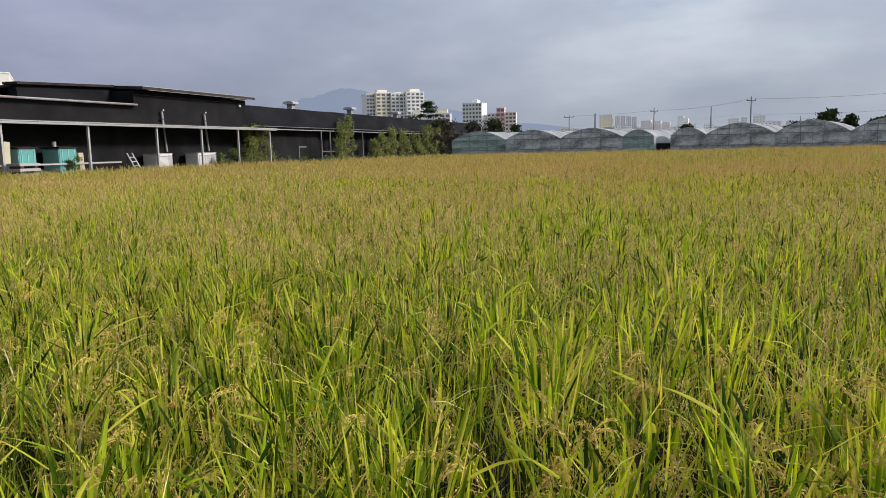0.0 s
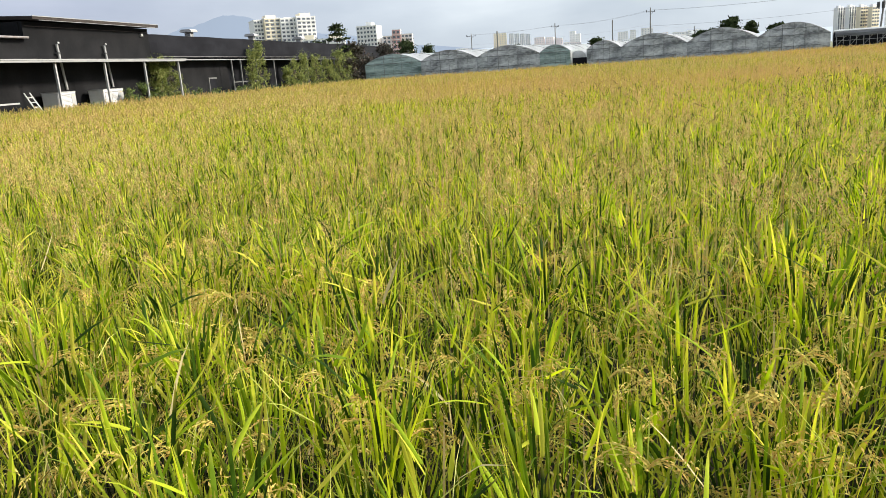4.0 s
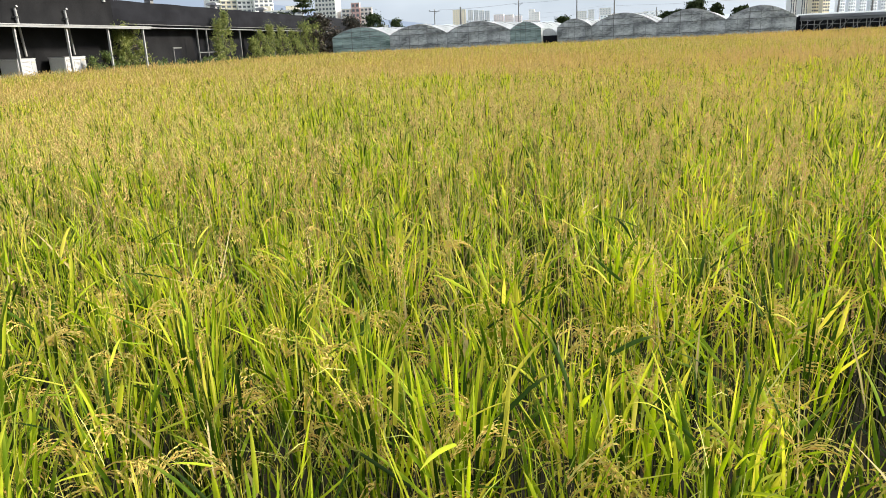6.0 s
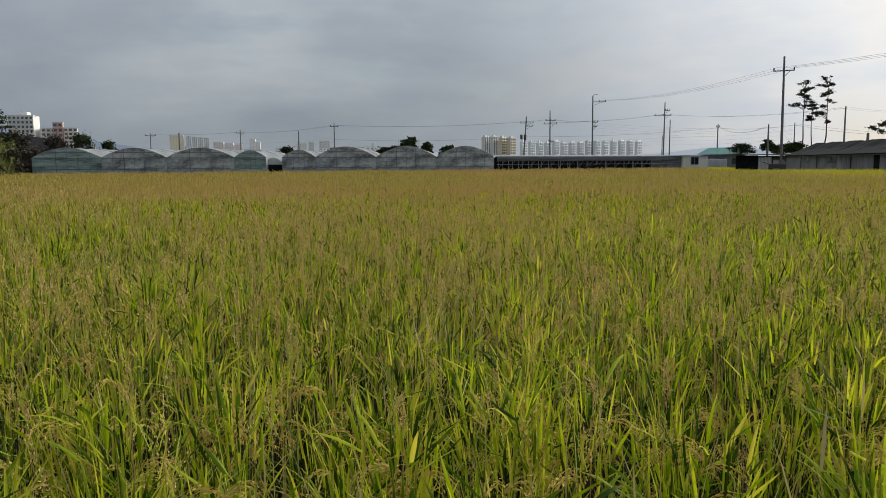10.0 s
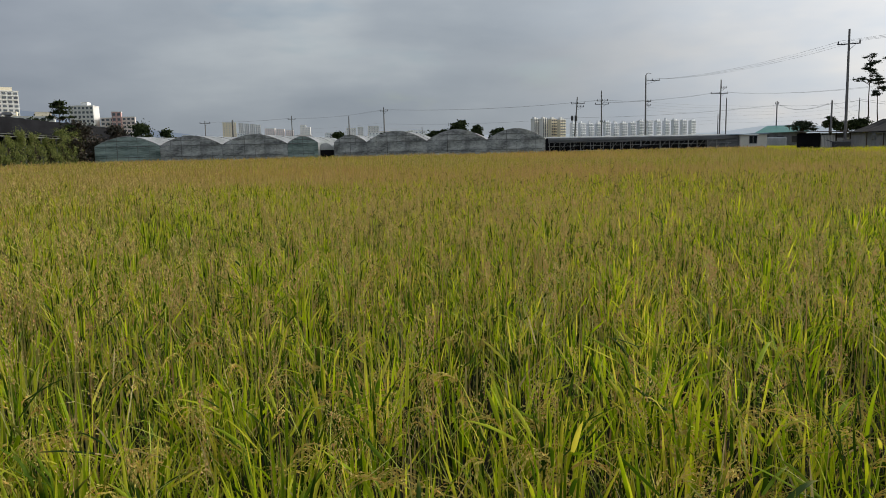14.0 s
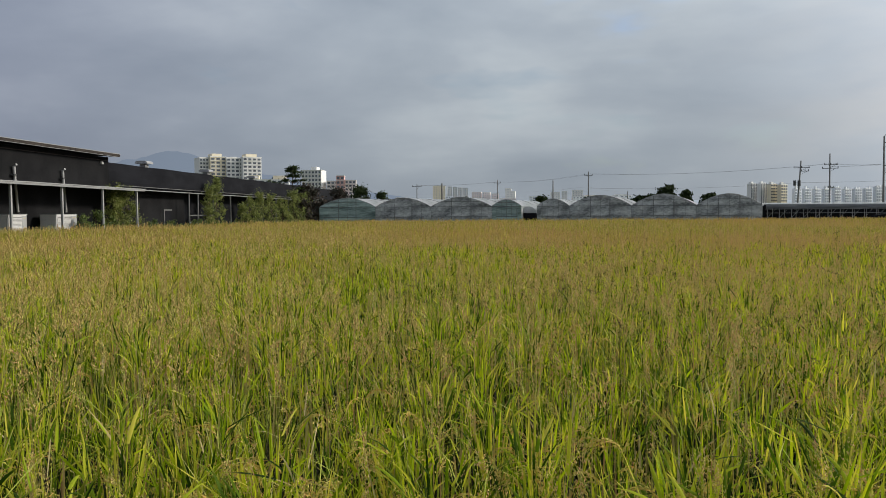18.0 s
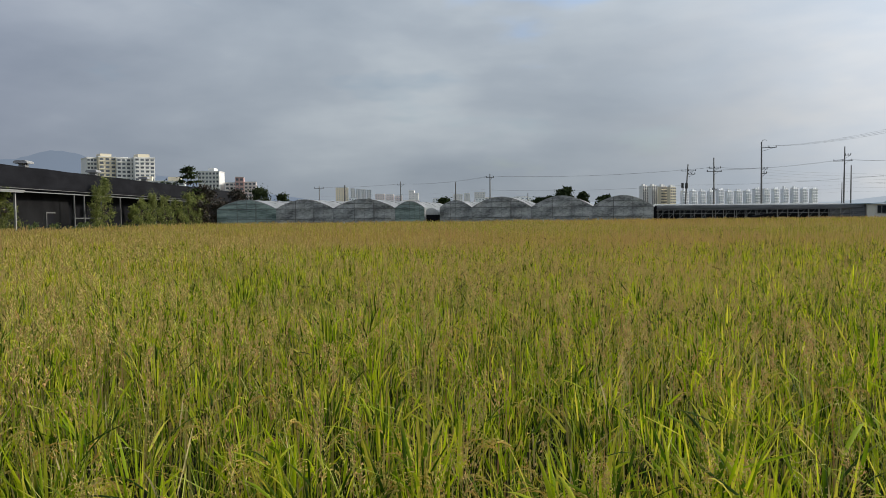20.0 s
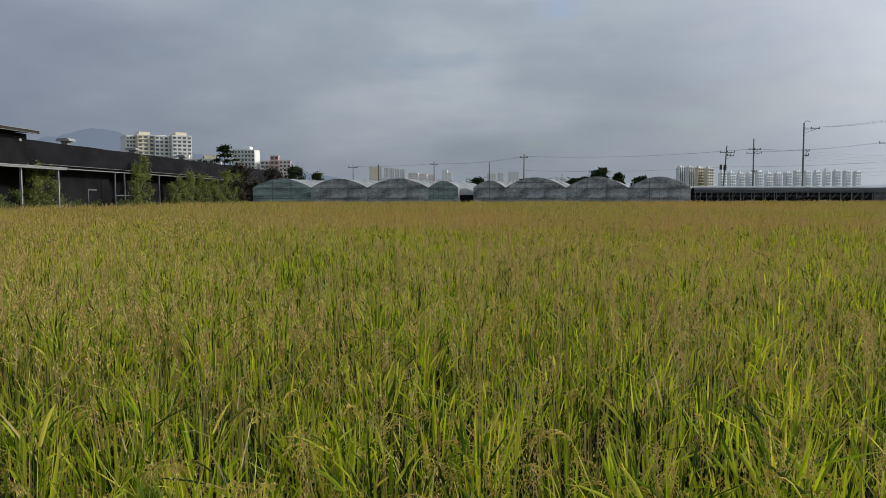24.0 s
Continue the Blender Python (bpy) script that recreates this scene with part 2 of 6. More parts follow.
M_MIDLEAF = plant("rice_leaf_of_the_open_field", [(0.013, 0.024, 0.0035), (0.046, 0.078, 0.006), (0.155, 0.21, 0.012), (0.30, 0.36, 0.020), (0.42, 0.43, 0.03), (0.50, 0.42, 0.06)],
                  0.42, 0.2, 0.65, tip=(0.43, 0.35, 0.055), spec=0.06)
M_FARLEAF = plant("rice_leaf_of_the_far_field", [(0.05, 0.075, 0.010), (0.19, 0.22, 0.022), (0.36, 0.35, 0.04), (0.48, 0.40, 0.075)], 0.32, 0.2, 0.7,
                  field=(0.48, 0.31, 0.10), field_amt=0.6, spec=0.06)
# Near-black stalk colour carries the shade deep between the plants.
M_STALK = plant("shade_dark_stalk", [(0.007, 0.013, 0.003), (0.018, 0.030, 0.006), (0.036, 0.042, 0.012)], 0.02, 0.1, 0.85, spec=0.02)
M_EAR = plant("rice_ear", [(0.42, 0.38, 0.08), (0.54, 0.45, 0.12), (0.58, 0.43, 0.12), (0.54, 0.30, 0.08)], 0.29, 0.1, 0.7, spec=0.06)
M_STRAW = plant("dry_leaf", [(0.30, 0.22, 0.08), (0.45, 0.36, 0.16), (0.55, 0.46, 0.24)], 0.3, 0.1, 0.7, spec=0.08)
M_WEED = plant("weed_panicle", [(0.14, 0.12, 0.035), (0.40, 0.36, 0.10), (0.56, 0.47, 0.15), (0.58, 0.40, 0.16), (0.52, 0.28, 0.13)], 0.26, 0.25, 0.75, spec=0.08,
               field=(0.50, 0.28, 0.115), field_amt=0.6)
M_STEM = plant("thin_weed_stem", [(0.06, 0.08, 0.012), (0.23, 0.28, 0.035), (0.40, 0.43, 0.08), (0.54, 0.50, 0.16)], 0.2, 0.2, 0.7, spec=0.05)
M_DARKHEAD = plant("dark_weed_head", [(0.06, 0.05, 0.022), (0.12, 0.10, 0.04), (0.20, 0.16, 0.06)], 0.1, 0.1, 0.8, spec=0.04)
M_YELLOW = plant("ripe_rice", [(0.40, 0.40, 0.018), (0.54, 0.51, 0.024), (0.62, 0.56, 0.03)], 0.29, 0.3, 0.6, spec=0.08)
M_GREEN = plant("shrub_leaf", [(0.035, 0.055, 0.015), (0.07, 0.105, 0.024), (0.12, 0.165, 0.038), (0.19, 0.22, 0.06)], 0.25, 0.2, 0.5)
M_DARKGREEN = plant("dark_tree_leaf", [(0.016, 0.024, 0.010), (0.032, 0.046, 0.016), (0.055, 0.07, 0.026)], 0.05, 0.2, 0.7, spec=0.04)
M_RUSSET = plant("russet_tree_leaf", [(0.014, 0.016, 0.010), (0.028, 0.028, 0.015), (0.048, 0.036, 0.024), (0.06, 0.036, 0.026)], 0.12, 0.2, 0.6)
M_PINE = plant("pine_needle", [(0.012, 0.019, 0.011), (0.026, 0.037, 0.018), (0.048, 0.06, 0.03)], 0.02, 0.2, 0.7, spec=0.1)
M_BAMBOO = plant("yellow_green_leaf", [(0.04, 0.055, 0.016), (0.13, 0.165, 0.036), (0.25, 0.285, 0.07), (0.38, 0.38, 0.13)], 0.29, 0.25, 0.6, spec=0.2)
M_BARK = mat("bark", (0.09, 0.065, 0.045), 0.9, other=(0.04, 0.03, 0.025), scale=6, fine=40, amount=0.9, bump=0.8)
M_NET = mat("black_shade_sheet", (0.0078, 0.008, 0.0098), 0.85, spec=0.06, other=(0.0145, 0.015, 0.018), scale=0.35, fine=9, amount=0.9, bump=0.35, stretch=(1, 1, 2.2), sharp=0.12)
M_NET2 = mat("charcoal_wall_sheet", (0.0084, 0.0086, 0.0093), 0.85, spec=0.06, other=(0.016, 0.016, 0.017), scale=0.5, fine=14, amount=0.9, bump=0.3, sharp=0.12)
M_ROOF = mat("dark_metal_roof", (0.014, 0.013, 0.013), 0.85, 0.0, spec=0.1, other=(0.045, 0.032, 0.026), scale=1.2, fine=20, amount=0.7, bump=0.3)
M_ROOFEDGE = mat("dark_brown_roof_edge", (0.02, 0.016, 0.014), 0.75, spec=0.2, other=(0.07, 0.056, 0.048), scale=2.5, fine=12, amount=0.55, bump=0.2)
M_RUST = mat("rusty_galvanised_steel", (0.25, 0.25, 0.25), 0.55, 0.3, other=(0.09, 0.045, 0.03), scale=1.6, fine=14, amount=0.85, bump=0.2)
M_WHITE = mat("white_painted_steel", (0.32, 0.32, 0.32), 0.5, other=(0.20, 0.195, 0.185), scale=2, fine=25, amount=0.6, bump=0.08)
M_DULL = mat("dull_grey_steel", (0.10, 0.10, 0.10), 0.6, other=(0.15, 0.145, 0.14), scale=2, fine=20, amount=0.6, bump=0.08)
M_GALV = mat("galvanised_pipe", (0.25, 0.255, 0.26), 0.5, 0.4, other=(0.33, 0.32, 0.30), scale=3, fine=30, amount=0.6, bump=0.1)
M_PIPE = mat("dull_greenhouse_pipe", (0.10, 0.105, 0.10), 0.6, 0.2, other=(0.22, 0.22, 0.21), scale=2, fine=15, amount=0.6, bump=0.05)
M_AC = mat("grey_white_enamel", (0.55, 0.54, 0.53), 0.5, other=(0.40, 0.39, 0.375), scale=2.5, fine=20, amount=0.6, bump=0.06)
M_GRILLE = mat("dark_grille", (0.22, 0.215, 0.21), 0.6, scale=5, bump=0.1)
M_TEAL = mat("teal_painted_sheet", (0.05, 0.28, 0.26), 0.55, other=(0.09, 0.19, 0.17), scale=1.5, fine=18, amount=0.7, bump=0.1)
M_TEALPALE = mat("faded_teal_sheet", (0.16, 0.36, 0.35), 0.6, other=(0.26, 0.36, 0.34), scale=2, fine=18, amount=0.7, bump=0.1)
M_CREAM = mat("cream_board", (0.40, 0.36, 0.25), 0.7, other=(0.28, 0.25, 0.17), scale=2, fine=20, amount=0.6, bump=0.1)
M_FILM = mat("dusty_greenhouse_film", (0.70, 0.72, 0.70), 0.45, other=(0.17, 0.18, 0.18), scale=0.9, fine=5, amount=1.0, bump=0.2,
             stretch=(0.55, 1, 1.3), alpha=0.8, through_light=0.45, spec=0.25, sharp=0.17)
M_FILMTOP = mat("whitish_greenhouse_film", (0.66, 0.67, 0.67), 0.4, other=(0.36, 0.38, 0.38), scale=0.4, fine=6, amount=0.9, bump=0.2,
                stretch=(2, 0.3, 1), alpha=0.85, through_light=0.5)
M_FILMGREEN = mat("green_tinted_film", (0.56, 0.68, 0.64), 0.45, other=(0.15, 0.21, 0.19), scale=0.7, fine=5, amount=1.0, bump=0.2,
                  stretch=(0.3, 1, 2.6), alpha=0.78, through_light=0.5, spec=0.25, sharp=0.16)
M_TUNNEL = mat("white_tunnel_film", (0.80, 0.81, 0.82), 0.35, other=(0.66, 0.67, 0.68), scale=0.3, fine=5, amount=0.7, bump=0.2, stretch=(2, 0.4, 1))
M_SHADE = mat("grey_shade_net", (0.075, 0.078, 0.082), 0.85, spec=0.1, other=(0.24, 0.242, 0.245), scale=0.8, fine=6, amount=0.9, bump=0.3, stretch=(0.25, 1, 5))
M_INSIDE = mat("shade_dark_plants_and_soil", (0.03, 0.035, 0.02), 0.9, other=(0.07, 0.06, 0.04), scale=2, fine=20, amount=0.9, bump=0.4)
M_CABIN = mat("cream_cabin_panel", (0.66, 0.64, 0.57), 0.6, other=(0.5, 0.48, 0.42), scale=1, fine=14, amount=0.5, bump=0.08)
M_BLUEROOF = mat("blue_grey_roof_panel", (0.20, 0.28, 0.34), 0.5, other=(0.30, 0.36, 0.40), scale=1, fine=10, amount=0.7, bump=0.1)
M_TEALROOF = mat("teal_roof_panel", (0.02, 0.135, 0.115), 0.55, other=(0.045, 0.20, 0.175), scale=1, fine=10, amount=0.6, bump=0.1)
M_HUT = mat("dark_green_sheet", (0.02, 0.12, 0.085), 0.6, other=(0.05, 0.19, 0.14), scale=1.5, fine=12, amount=0.7, bump=0.1)
M_GLASS = mat("dark_window_glass", (0.02, 0.024, 0.028), 0.08, scale=2, bump=0.0, spec=0.6)
M_BARNWALL = mat("weathered_grey_cladding", (0.31, 0.305, 0.29), 0.75, other=(0.15, 0.145, 0.135), scale=0.8, fine=9, amount=0.9, bump=0.25, stretch=(1, 1, 0.35), per_object=0.18)
M_TARP = mat("black_roof_tarp", (0.0115, 0.0115, 0.013), 0.85, spec=0.08, other=(0.021, 0.0205, 0.0205), scale=0.7, fine=8, amount=0.9, bump=0.5)
M_POLE = mat("weathered_concrete_pole", (0.20, 0.195, 0.185), 0.85, other=(0.11, 0.105, 0.10), scale=1.5, fine=16, amount=0.8, bump=0.2)
M_IRON = mat("dark_steel_fitting", (0.07, 0.07, 0.07), 0.6, 0.4, scale=3, bump=0.1)
M_WIRE = mat("weathered_cable", (0.26, 0.26, 0.27), 0.7, scale=1, bump=0.0)
M_APT = mat("white_apartment_render", (0.72, 0.71, 0.68), 0.8, other=(0.62, 0.62, 0.61), scale=0.08, fine=1.5, amount=0.6, bump=0.05)
M_APTCREAM = mat("cream_apartment_render", (0.70, 0.62, 0.46), 0.8, other=(0.62, 0.56, 0.44), scale=0.08, fine=1.5, amount=0.5, bump=0.05)
# Distance haze is put into this pale window colour.
M_APTPALEWIN = mat("haze_pale_far_window", (0.33, 0.36, 0.40), 0.5, other=(0.45, 0.48, 0.52), scale=0.1, fine=1, amount=0.8, bump=0.0)
M_APTWIN = mat("far_window", (0.085, 0.095, 0.115), 0.6, other=(0.16, 0.175, 0.20), scale=0.3, fine=2, amount=0.8, bump=0.0, per_object=0.3, spec=0.15)
M_APTRED = mat("brick_red_render", (0.52, 0.30, 0.28), 0.8, other=(0.6, 0.42, 0.40), scale=0.1, fine=1.5, amount=0.6, bump=0.05)
M_APTPINK = mat("greyish_pink_render", (0.70, 0.60, 0.57), 0.8, other=(0.78, 0.74, 0.72), scale=0.1, fine=1.5, amount=0.6, bump=0.05)
# Far walls coloured extra pale for the haze before them.
M_APTFAR = mat("haze_pale_far_block", (0.86, 0.87, 0.88), 0.8, other=(0.78, 0.80, 0.82), scale=0.03, fine=0.4, amount=0.6, bump=0.0, per_object=0.1)



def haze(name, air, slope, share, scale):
    """A far slope; a painted-in glow for the lit air gives most of its colour."""
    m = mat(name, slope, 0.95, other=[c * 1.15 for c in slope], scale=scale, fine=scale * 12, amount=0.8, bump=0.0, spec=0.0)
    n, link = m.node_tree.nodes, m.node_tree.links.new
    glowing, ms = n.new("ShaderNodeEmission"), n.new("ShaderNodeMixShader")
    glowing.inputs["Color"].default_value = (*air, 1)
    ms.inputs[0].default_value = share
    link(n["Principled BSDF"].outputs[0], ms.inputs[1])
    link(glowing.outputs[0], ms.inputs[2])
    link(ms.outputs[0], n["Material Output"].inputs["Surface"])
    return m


M_MOUNT = haze("blue_haze_slope", (0.215, 0.26, 0.33), (0.10, 0.13, 0.16), 0.86, 0.004)
M_LOWRANGE = haze("pale_haze_low_hills", (0.42, 0.475, 0.53), (0.16, 0.19, 0.22), 0.88, 0.004)
M_HILL = haze("grey_blue_haze_hill", (0.36, 0.415, 0.465), (0.12, 0.16, 0.14), 0.72, 0.012)

# ---- mesh helpers ----
LAND = 0.35          # the dry land stands this much over the paddy floor


class Geo:
    """Vertices and faces of one mesh, gathered piece by piece."""

    def __init__(self):
        self.v, self.f = [], []

    def add(self, verts, faces):
        k = len(self.v)
        self.v += [tuple(p) for p in verts]
        self.f += [tuple(i + k for i in face) for face in faces]
        return self

    def box(self, x0, x1, y0, y1, z0, z1, c=0.0):
        """A box; c: the width of the chamfer along its upright and top edges."""
        if not c:
            return self.add([(x, y, z) for z in (z0, z1) for y in (y0, y1) for x in (x0, x1)],
                            [(0, 2, 3, 1), (4, 5, 7, 6), (0, 1, 5, 4), (2, 6, 7, 3), (0, 4, 6, 2), (1, 3, 7, 5)])

        def ring(i, z):
            return [(x0 + i, y0 + c, z), (x0 + c, y0 + i, z), (x1 - c, y0 + i, z), (x1 - i, y0 + c, z),
                    (x1 - i, y1 - c, z), (x1 - c, y1 - i, z), (x0 + c, y1 - i, z), (x0 + i, y1 - c, z)]
        vs = ring(0, z0) + ring(0, z1 - c) + ring(c * 0.8, z1)
        fs = [(0, 7, 6, 5, 4, 3, 2, 1), (16, 17, 18, 19, 20, 21, 22, 23)]
        for r in (0, 8):
            fs += [(r + k, r + (k + 1) % 8, r + 8 + (k + 1) % 8, r + 8 + k) for k in range(8)]
        return self.add(vs, fs)

    def tube(self, points, radii, n=6, cap=True):
        """A round bar along points; radii: one, or one a point."""
        pts = [Vector(p) for p in points]
        rs = radii if isinstance(radii, (list, tuple)) else [radii] * len(pts)
        vs, fs = [], []
        for k, p in enumerate(pts):
            d = (pts[min(k + 1, len(pts) - 1)] - pts[max(k - 1, 0)]).normalized()
            a = d.cross(Vector((0, 0, 1)) if abs(d.z) < 0.9 else Vector((1, 0, 0))).normalized()
            b = d.cross(a)
            vs += [p + rs[k] * (math.cos(2 * math.pi * j / n) * a + math.sin(2 * math.pi * j / n) * b) for j in range(n)]
        for k in range(len(pts) - 1):
            fs += [(k * n + j, k * n + (j + 1) % n, (k + 1) * n + (j + 1) % n, (k + 1) * n + j) for j in range(n)]
        if cap:
            fs += [tuple(range(n))[::-1], tuple((len(pts) - 1) * n + j for j in range(n))]
        return self.add(vs, fs)

    def prism(self, outline, y0, y1):
        """An outline in x and z, drawn out along y."""
        n = len(outline)
        vs = [(x, y0, z) for x, z in outline] + [(x, y1, z) for x, z in outline]
        fs = [tuple(range(n)), tuple(range(2 * n - 1, n - 1, -1))]
        fs += [(k, n + k, n + (k + 1) % n, (k + 1) % n) for k in range(n)]
        return self.add(vs, fs)

    def mesh(self, name, material):
        me = bpy.data.meshes.new(name)
        me.from_pydata(self.v, [], self.f)
        me.update()
        me.materials.append(material)
        return me


def thing(name, m, label, category, group="", kind=""):
    ob = new(name)
    ob.empty_display_size = 0.2
    ob.matrix_world = m
    return tagged(ob, label, category, group, kind)


def part(name, geo, material, parent, label="", m=None):
    me = geo if isinstance(geo, bpy.types.Mesh) else geo.mesh(name, material)
    ob = new(name, me)
    ob.parent = parent
    if m is not None:
        ob.matrix_basis = m
    if label:
        tagged(ob, label)
    return ob


def mesh_np(name, verts, faces, material, uv=None):
    """A mesh out of arrays. faces: arrays of triangles or quads."""
    me = bpy.data.meshes.new(name)
    loops = np.concatenate([f.ravel() for f in faces]).astype(np.int32)
    sizes = np.concatenate([np.full(len(f), f.shape[1]) for f in faces]).astype(np.int32)
    starts = np.concatenate([[0], np.cumsum(sizes)[:-1]]).astype(np.int32)
    me.vertices.add(len(verts))
    me.vertices.foreach_set("co", verts.astype(np.float32).ravel())
    me.loops.add(len(loops))
    me.loops.foreach_set("vertex_index", loops)
    me.polygons.add(len(sizes))
    me.polygons.foreach_set("loop_start", starts)
    me.polygons.foreach_set("loop_total", sizes)
    if uv is not None:
        layer = me.uv_layers.new(name="along")
        layer.data.foreach_set("uv", uv[loops].astype(np.float32).ravel())
    me.update(calc_edges=True)
    me.materials.append(material)
    return me


# ---- ground ----
PADDY = [(-26.5, -8.0), (-24.6, 16.0), (-16.6, 78.0), (-14.9, 79.4), (35.0, 79.6), (36.0, 82.0), (64.0, 82.0), (43.0, 53.0), (32.0, 29.0), (37.0, 18.0), (50.0, 9.0), (62.0, -8.0)]
RIPE = [(64.0, 82.0), (43.0, 53.0), (32.0, 29.0), (37.0, 18.0), (50.0, 9.0), (62.0, -8.0), (84.0, 6.0), (79.0, 40.0), (70.0, 57.0), (66.5, 68.0), (82.0, 92.0), (97.0, 125.0), (84.0, 122.0)]


def inside(poly, x, y):
    """Which of the points lie within a polygon."""
    hit = np.zeros(np.shape(x), bool)
    for (xa, ya), (xb, yb) in zip(poly, poly[1:] + poly[:1]):
        if ya != yb:
            hit ^= ((ya > y) != (yb > y)) & (x < (xb - xa) * (y - ya) / (yb - ya) + xa)
    return hit


def build_ground():
    xs = np.concatenate([[-4500, -1500, -500, -160, -70], np.arange(-40, 111, 1.0), [150, 260, 600, 1500, 4500]])
    ys = np.concatenate([[-4500, -1500, -400, -90, -40], np.arange(-22, 131, 1.0), [170, 260, 600, 1500, 4500]])
    gx, gy = np.meshgrid(xs, ys)
    wet = inside(PADDY, gx, gy) | inside(RIPE, gx, gy)
    rough = 0.03 * np.sin(gx * 1.7 + gy * 0.6) * np.cos(gy * 1.3 - gx * 0.4)
    z = np.where(wet, 0.0, LAND) + np.where(wet, 0.4, 1.0) * rough * (np.abs(gx) < 150)
    v = np.stack([gx, gy, z], -1).reshape(-1, 3)
    n = len(xs)
    k = (np.arange(len(ys) - 1)[:, None] * n + np.arange(n - 1)).ravel()
    me = mesh_np("ground", v, [np.stack([k, k + 1, k + n + 1, k + n], 1)], M_LAND)
    me.materials.append(M_MUD)
    low = (wet[:-1, :-1] & wet[1:, 1:] & wet[1:, :-1] & wet[:-1, 1:]).ravel()
    me.polygons.foreach_set("material_index", low.astype(np.int32))
    tagged(new("ground", me), "flat farmland soil with a lower muddy paddy floor", "ground", kind="structure")


build_ground()

# ---- the rice field ----
rng = np.random.default_rng(7)
WALK_A, WALK_B = np.array([0.0, 0.2]), np.array([4.4, -1.7])


def path_distance(x, y):
    ab = WALK_B - WALK_A
    s = np.clip(((x - WALK_A[0]) * ab[0] + (y - WALK_A[1]) * ab[1]) / (ab @ ab), 0, 1)
    return np.hypot(x - WALK_A[0] - s * ab[0], y - WALK_A[1] - s * ab[1])


def wave(x, y, scale, seed):
    """A smooth, uneven field between about 0 and 1."""
    r = np.random.default_rng(seed)
    total = 0
    for k in range(6):
        a, f, p = r.uniform(0, 6.28), r.uniform(0.6, 1.9) / scale, r.uniform(0, 6.28)
        total = total + np.sin((x * np.cos(a) + y * np.sin(a)) * f * 6.28 + p)
    return np.clip(0.5 + total / 7, 0, 1)


def ahead(x, y):
    """The side of the field that lies before one who walks along its edge."""
    edge = np.where(x < 0, 0.25 - 0.45 * x, np.where(x < 4.4, 0.25 - 0.43 * x, -1.65 + 0.2 * (x - 4.4)))
    return y > edge - 0.35


def hills(poly, near, far, step, side=1):
    """Planted hills in uneven rows within a polygon, between two distances from where one walks."""
    xs = np.array([p[0] for p in poly])
    ys = np.array([p[1] for p in poly])
    ext = far + 6
    x0, x1, y0, y1 = max(xs.min(), -ext), min(xs.max(), ext + 5), max(ys.min(), -ext), min(ys.max(), ext)
    gx, gy = np.meshgrid(np.arange(x0, x1, step), np.arange(y0, y1, step))
    x = gx.ravel() + rng.normal(0, step * 0.22, gx.size)
    y = gy.ravel() + rng.normal(0, step * 0.22, gx.size)
    d = path_distance(x, y)
    keep = inside(poly, x, y) & (d >= near) & (d < far) & (ahead(x, y) == (side > 0))
    return x[keep], y[keep]


def blades(base, az, lean, length, width, droop, segs, twist, fold=False):
    """Tapering leaves that bend outwards, flat or creased along the midrib. Returns vertices, faces and the way along each leaf."""
    n, p = len(az), base.astype(float)
    side = np.stack([-np.sin(az + twist), np.cos(az + twist), 0.25 * np.sin(twist * 3)], 1)
    rows, way = [], []
    across = 3 if fold else 2
    for k in range(segs + 1):
        s = k / segs
        w = width * (0.6 + 0.4 * min(1.0, s * 3.0)) * (1.0 - 0.72 * s ** 1.6)
        if k < segs:
            th = lean + droop * ((k + 0.5) / segs) ** 2
            step = np.stack([np.sin(th) * np.cos(az), np.sin(th) * np.sin(az), np.cos(th)], 1)
            rows.append(p - side * w[:, None] / 2)
            if fold:
                rows.append(p + np.cross(step, side) * w[:, None] * 0.22)
            rows.append(p + side * w[:, None] / 2)
            way += [s] * across
            p = p + step * (length / segs)[:, None]
        else:
            rows.append(p)
            way.append(1.0)
    per = across * segs + 1
    v = np.stack(rows, 1).reshape(-1, 3)
    uv = np.stack([np.zeros(n * per), np.tile(way, n)], 1)
    k = np.arange(n)[:, None] * per
    quads = [k + np.array([[across * j + c, across * j + c + 1, across * (j + 1) + c + 1, across * (j + 1) + c]]) for j in range(segs - 1) for c in range(across - 1)]
    tris = np.concatenate([k + np.array([[per - 1 - across + c, per - across + c, per - 1]]) for c in range(across - 1)])
    return v, ([np.concatenate(quads)] if quads else []) + [tris], uv


def grains(centre, along, length, width, simple=False):
    """Small flat diamonds, or plain wedges, about their centres, along given ways."""
    n = len(centre)
    other = np.cross(along, rng.normal(size=(n, 3)))
    other /= np.linalg.norm(other, axis=1, keepdims=True) + 1e-9
    a, b = along * length[:, None] / 2, other * width[:, None] / 2
    if simple:
        v = np.stack([centre - a + b, centre + a, centre - a - b], 1).reshape(-1, 3)
        return v, [np.arange(n * 3).reshape(-1, 3)]
    v = np.stack([centre - a, centre + b - a * 0.2, centre + a, centre - b - a * 0.2], 1).reshape(-1, 3)
    return v, [np.arange(n * 4).reshape(-1, 4)]


def unit(v):
    return v / (np.linalg.norm(v, axis=-1, keepdims=True) + 1e-9)


def canopy(x, y):
    return 0.93 + 0.10 * (wave(x, y, 9, 3) - 0.5) + 0.10 * (wave(x, y, 2.1, 4) - 0.5)


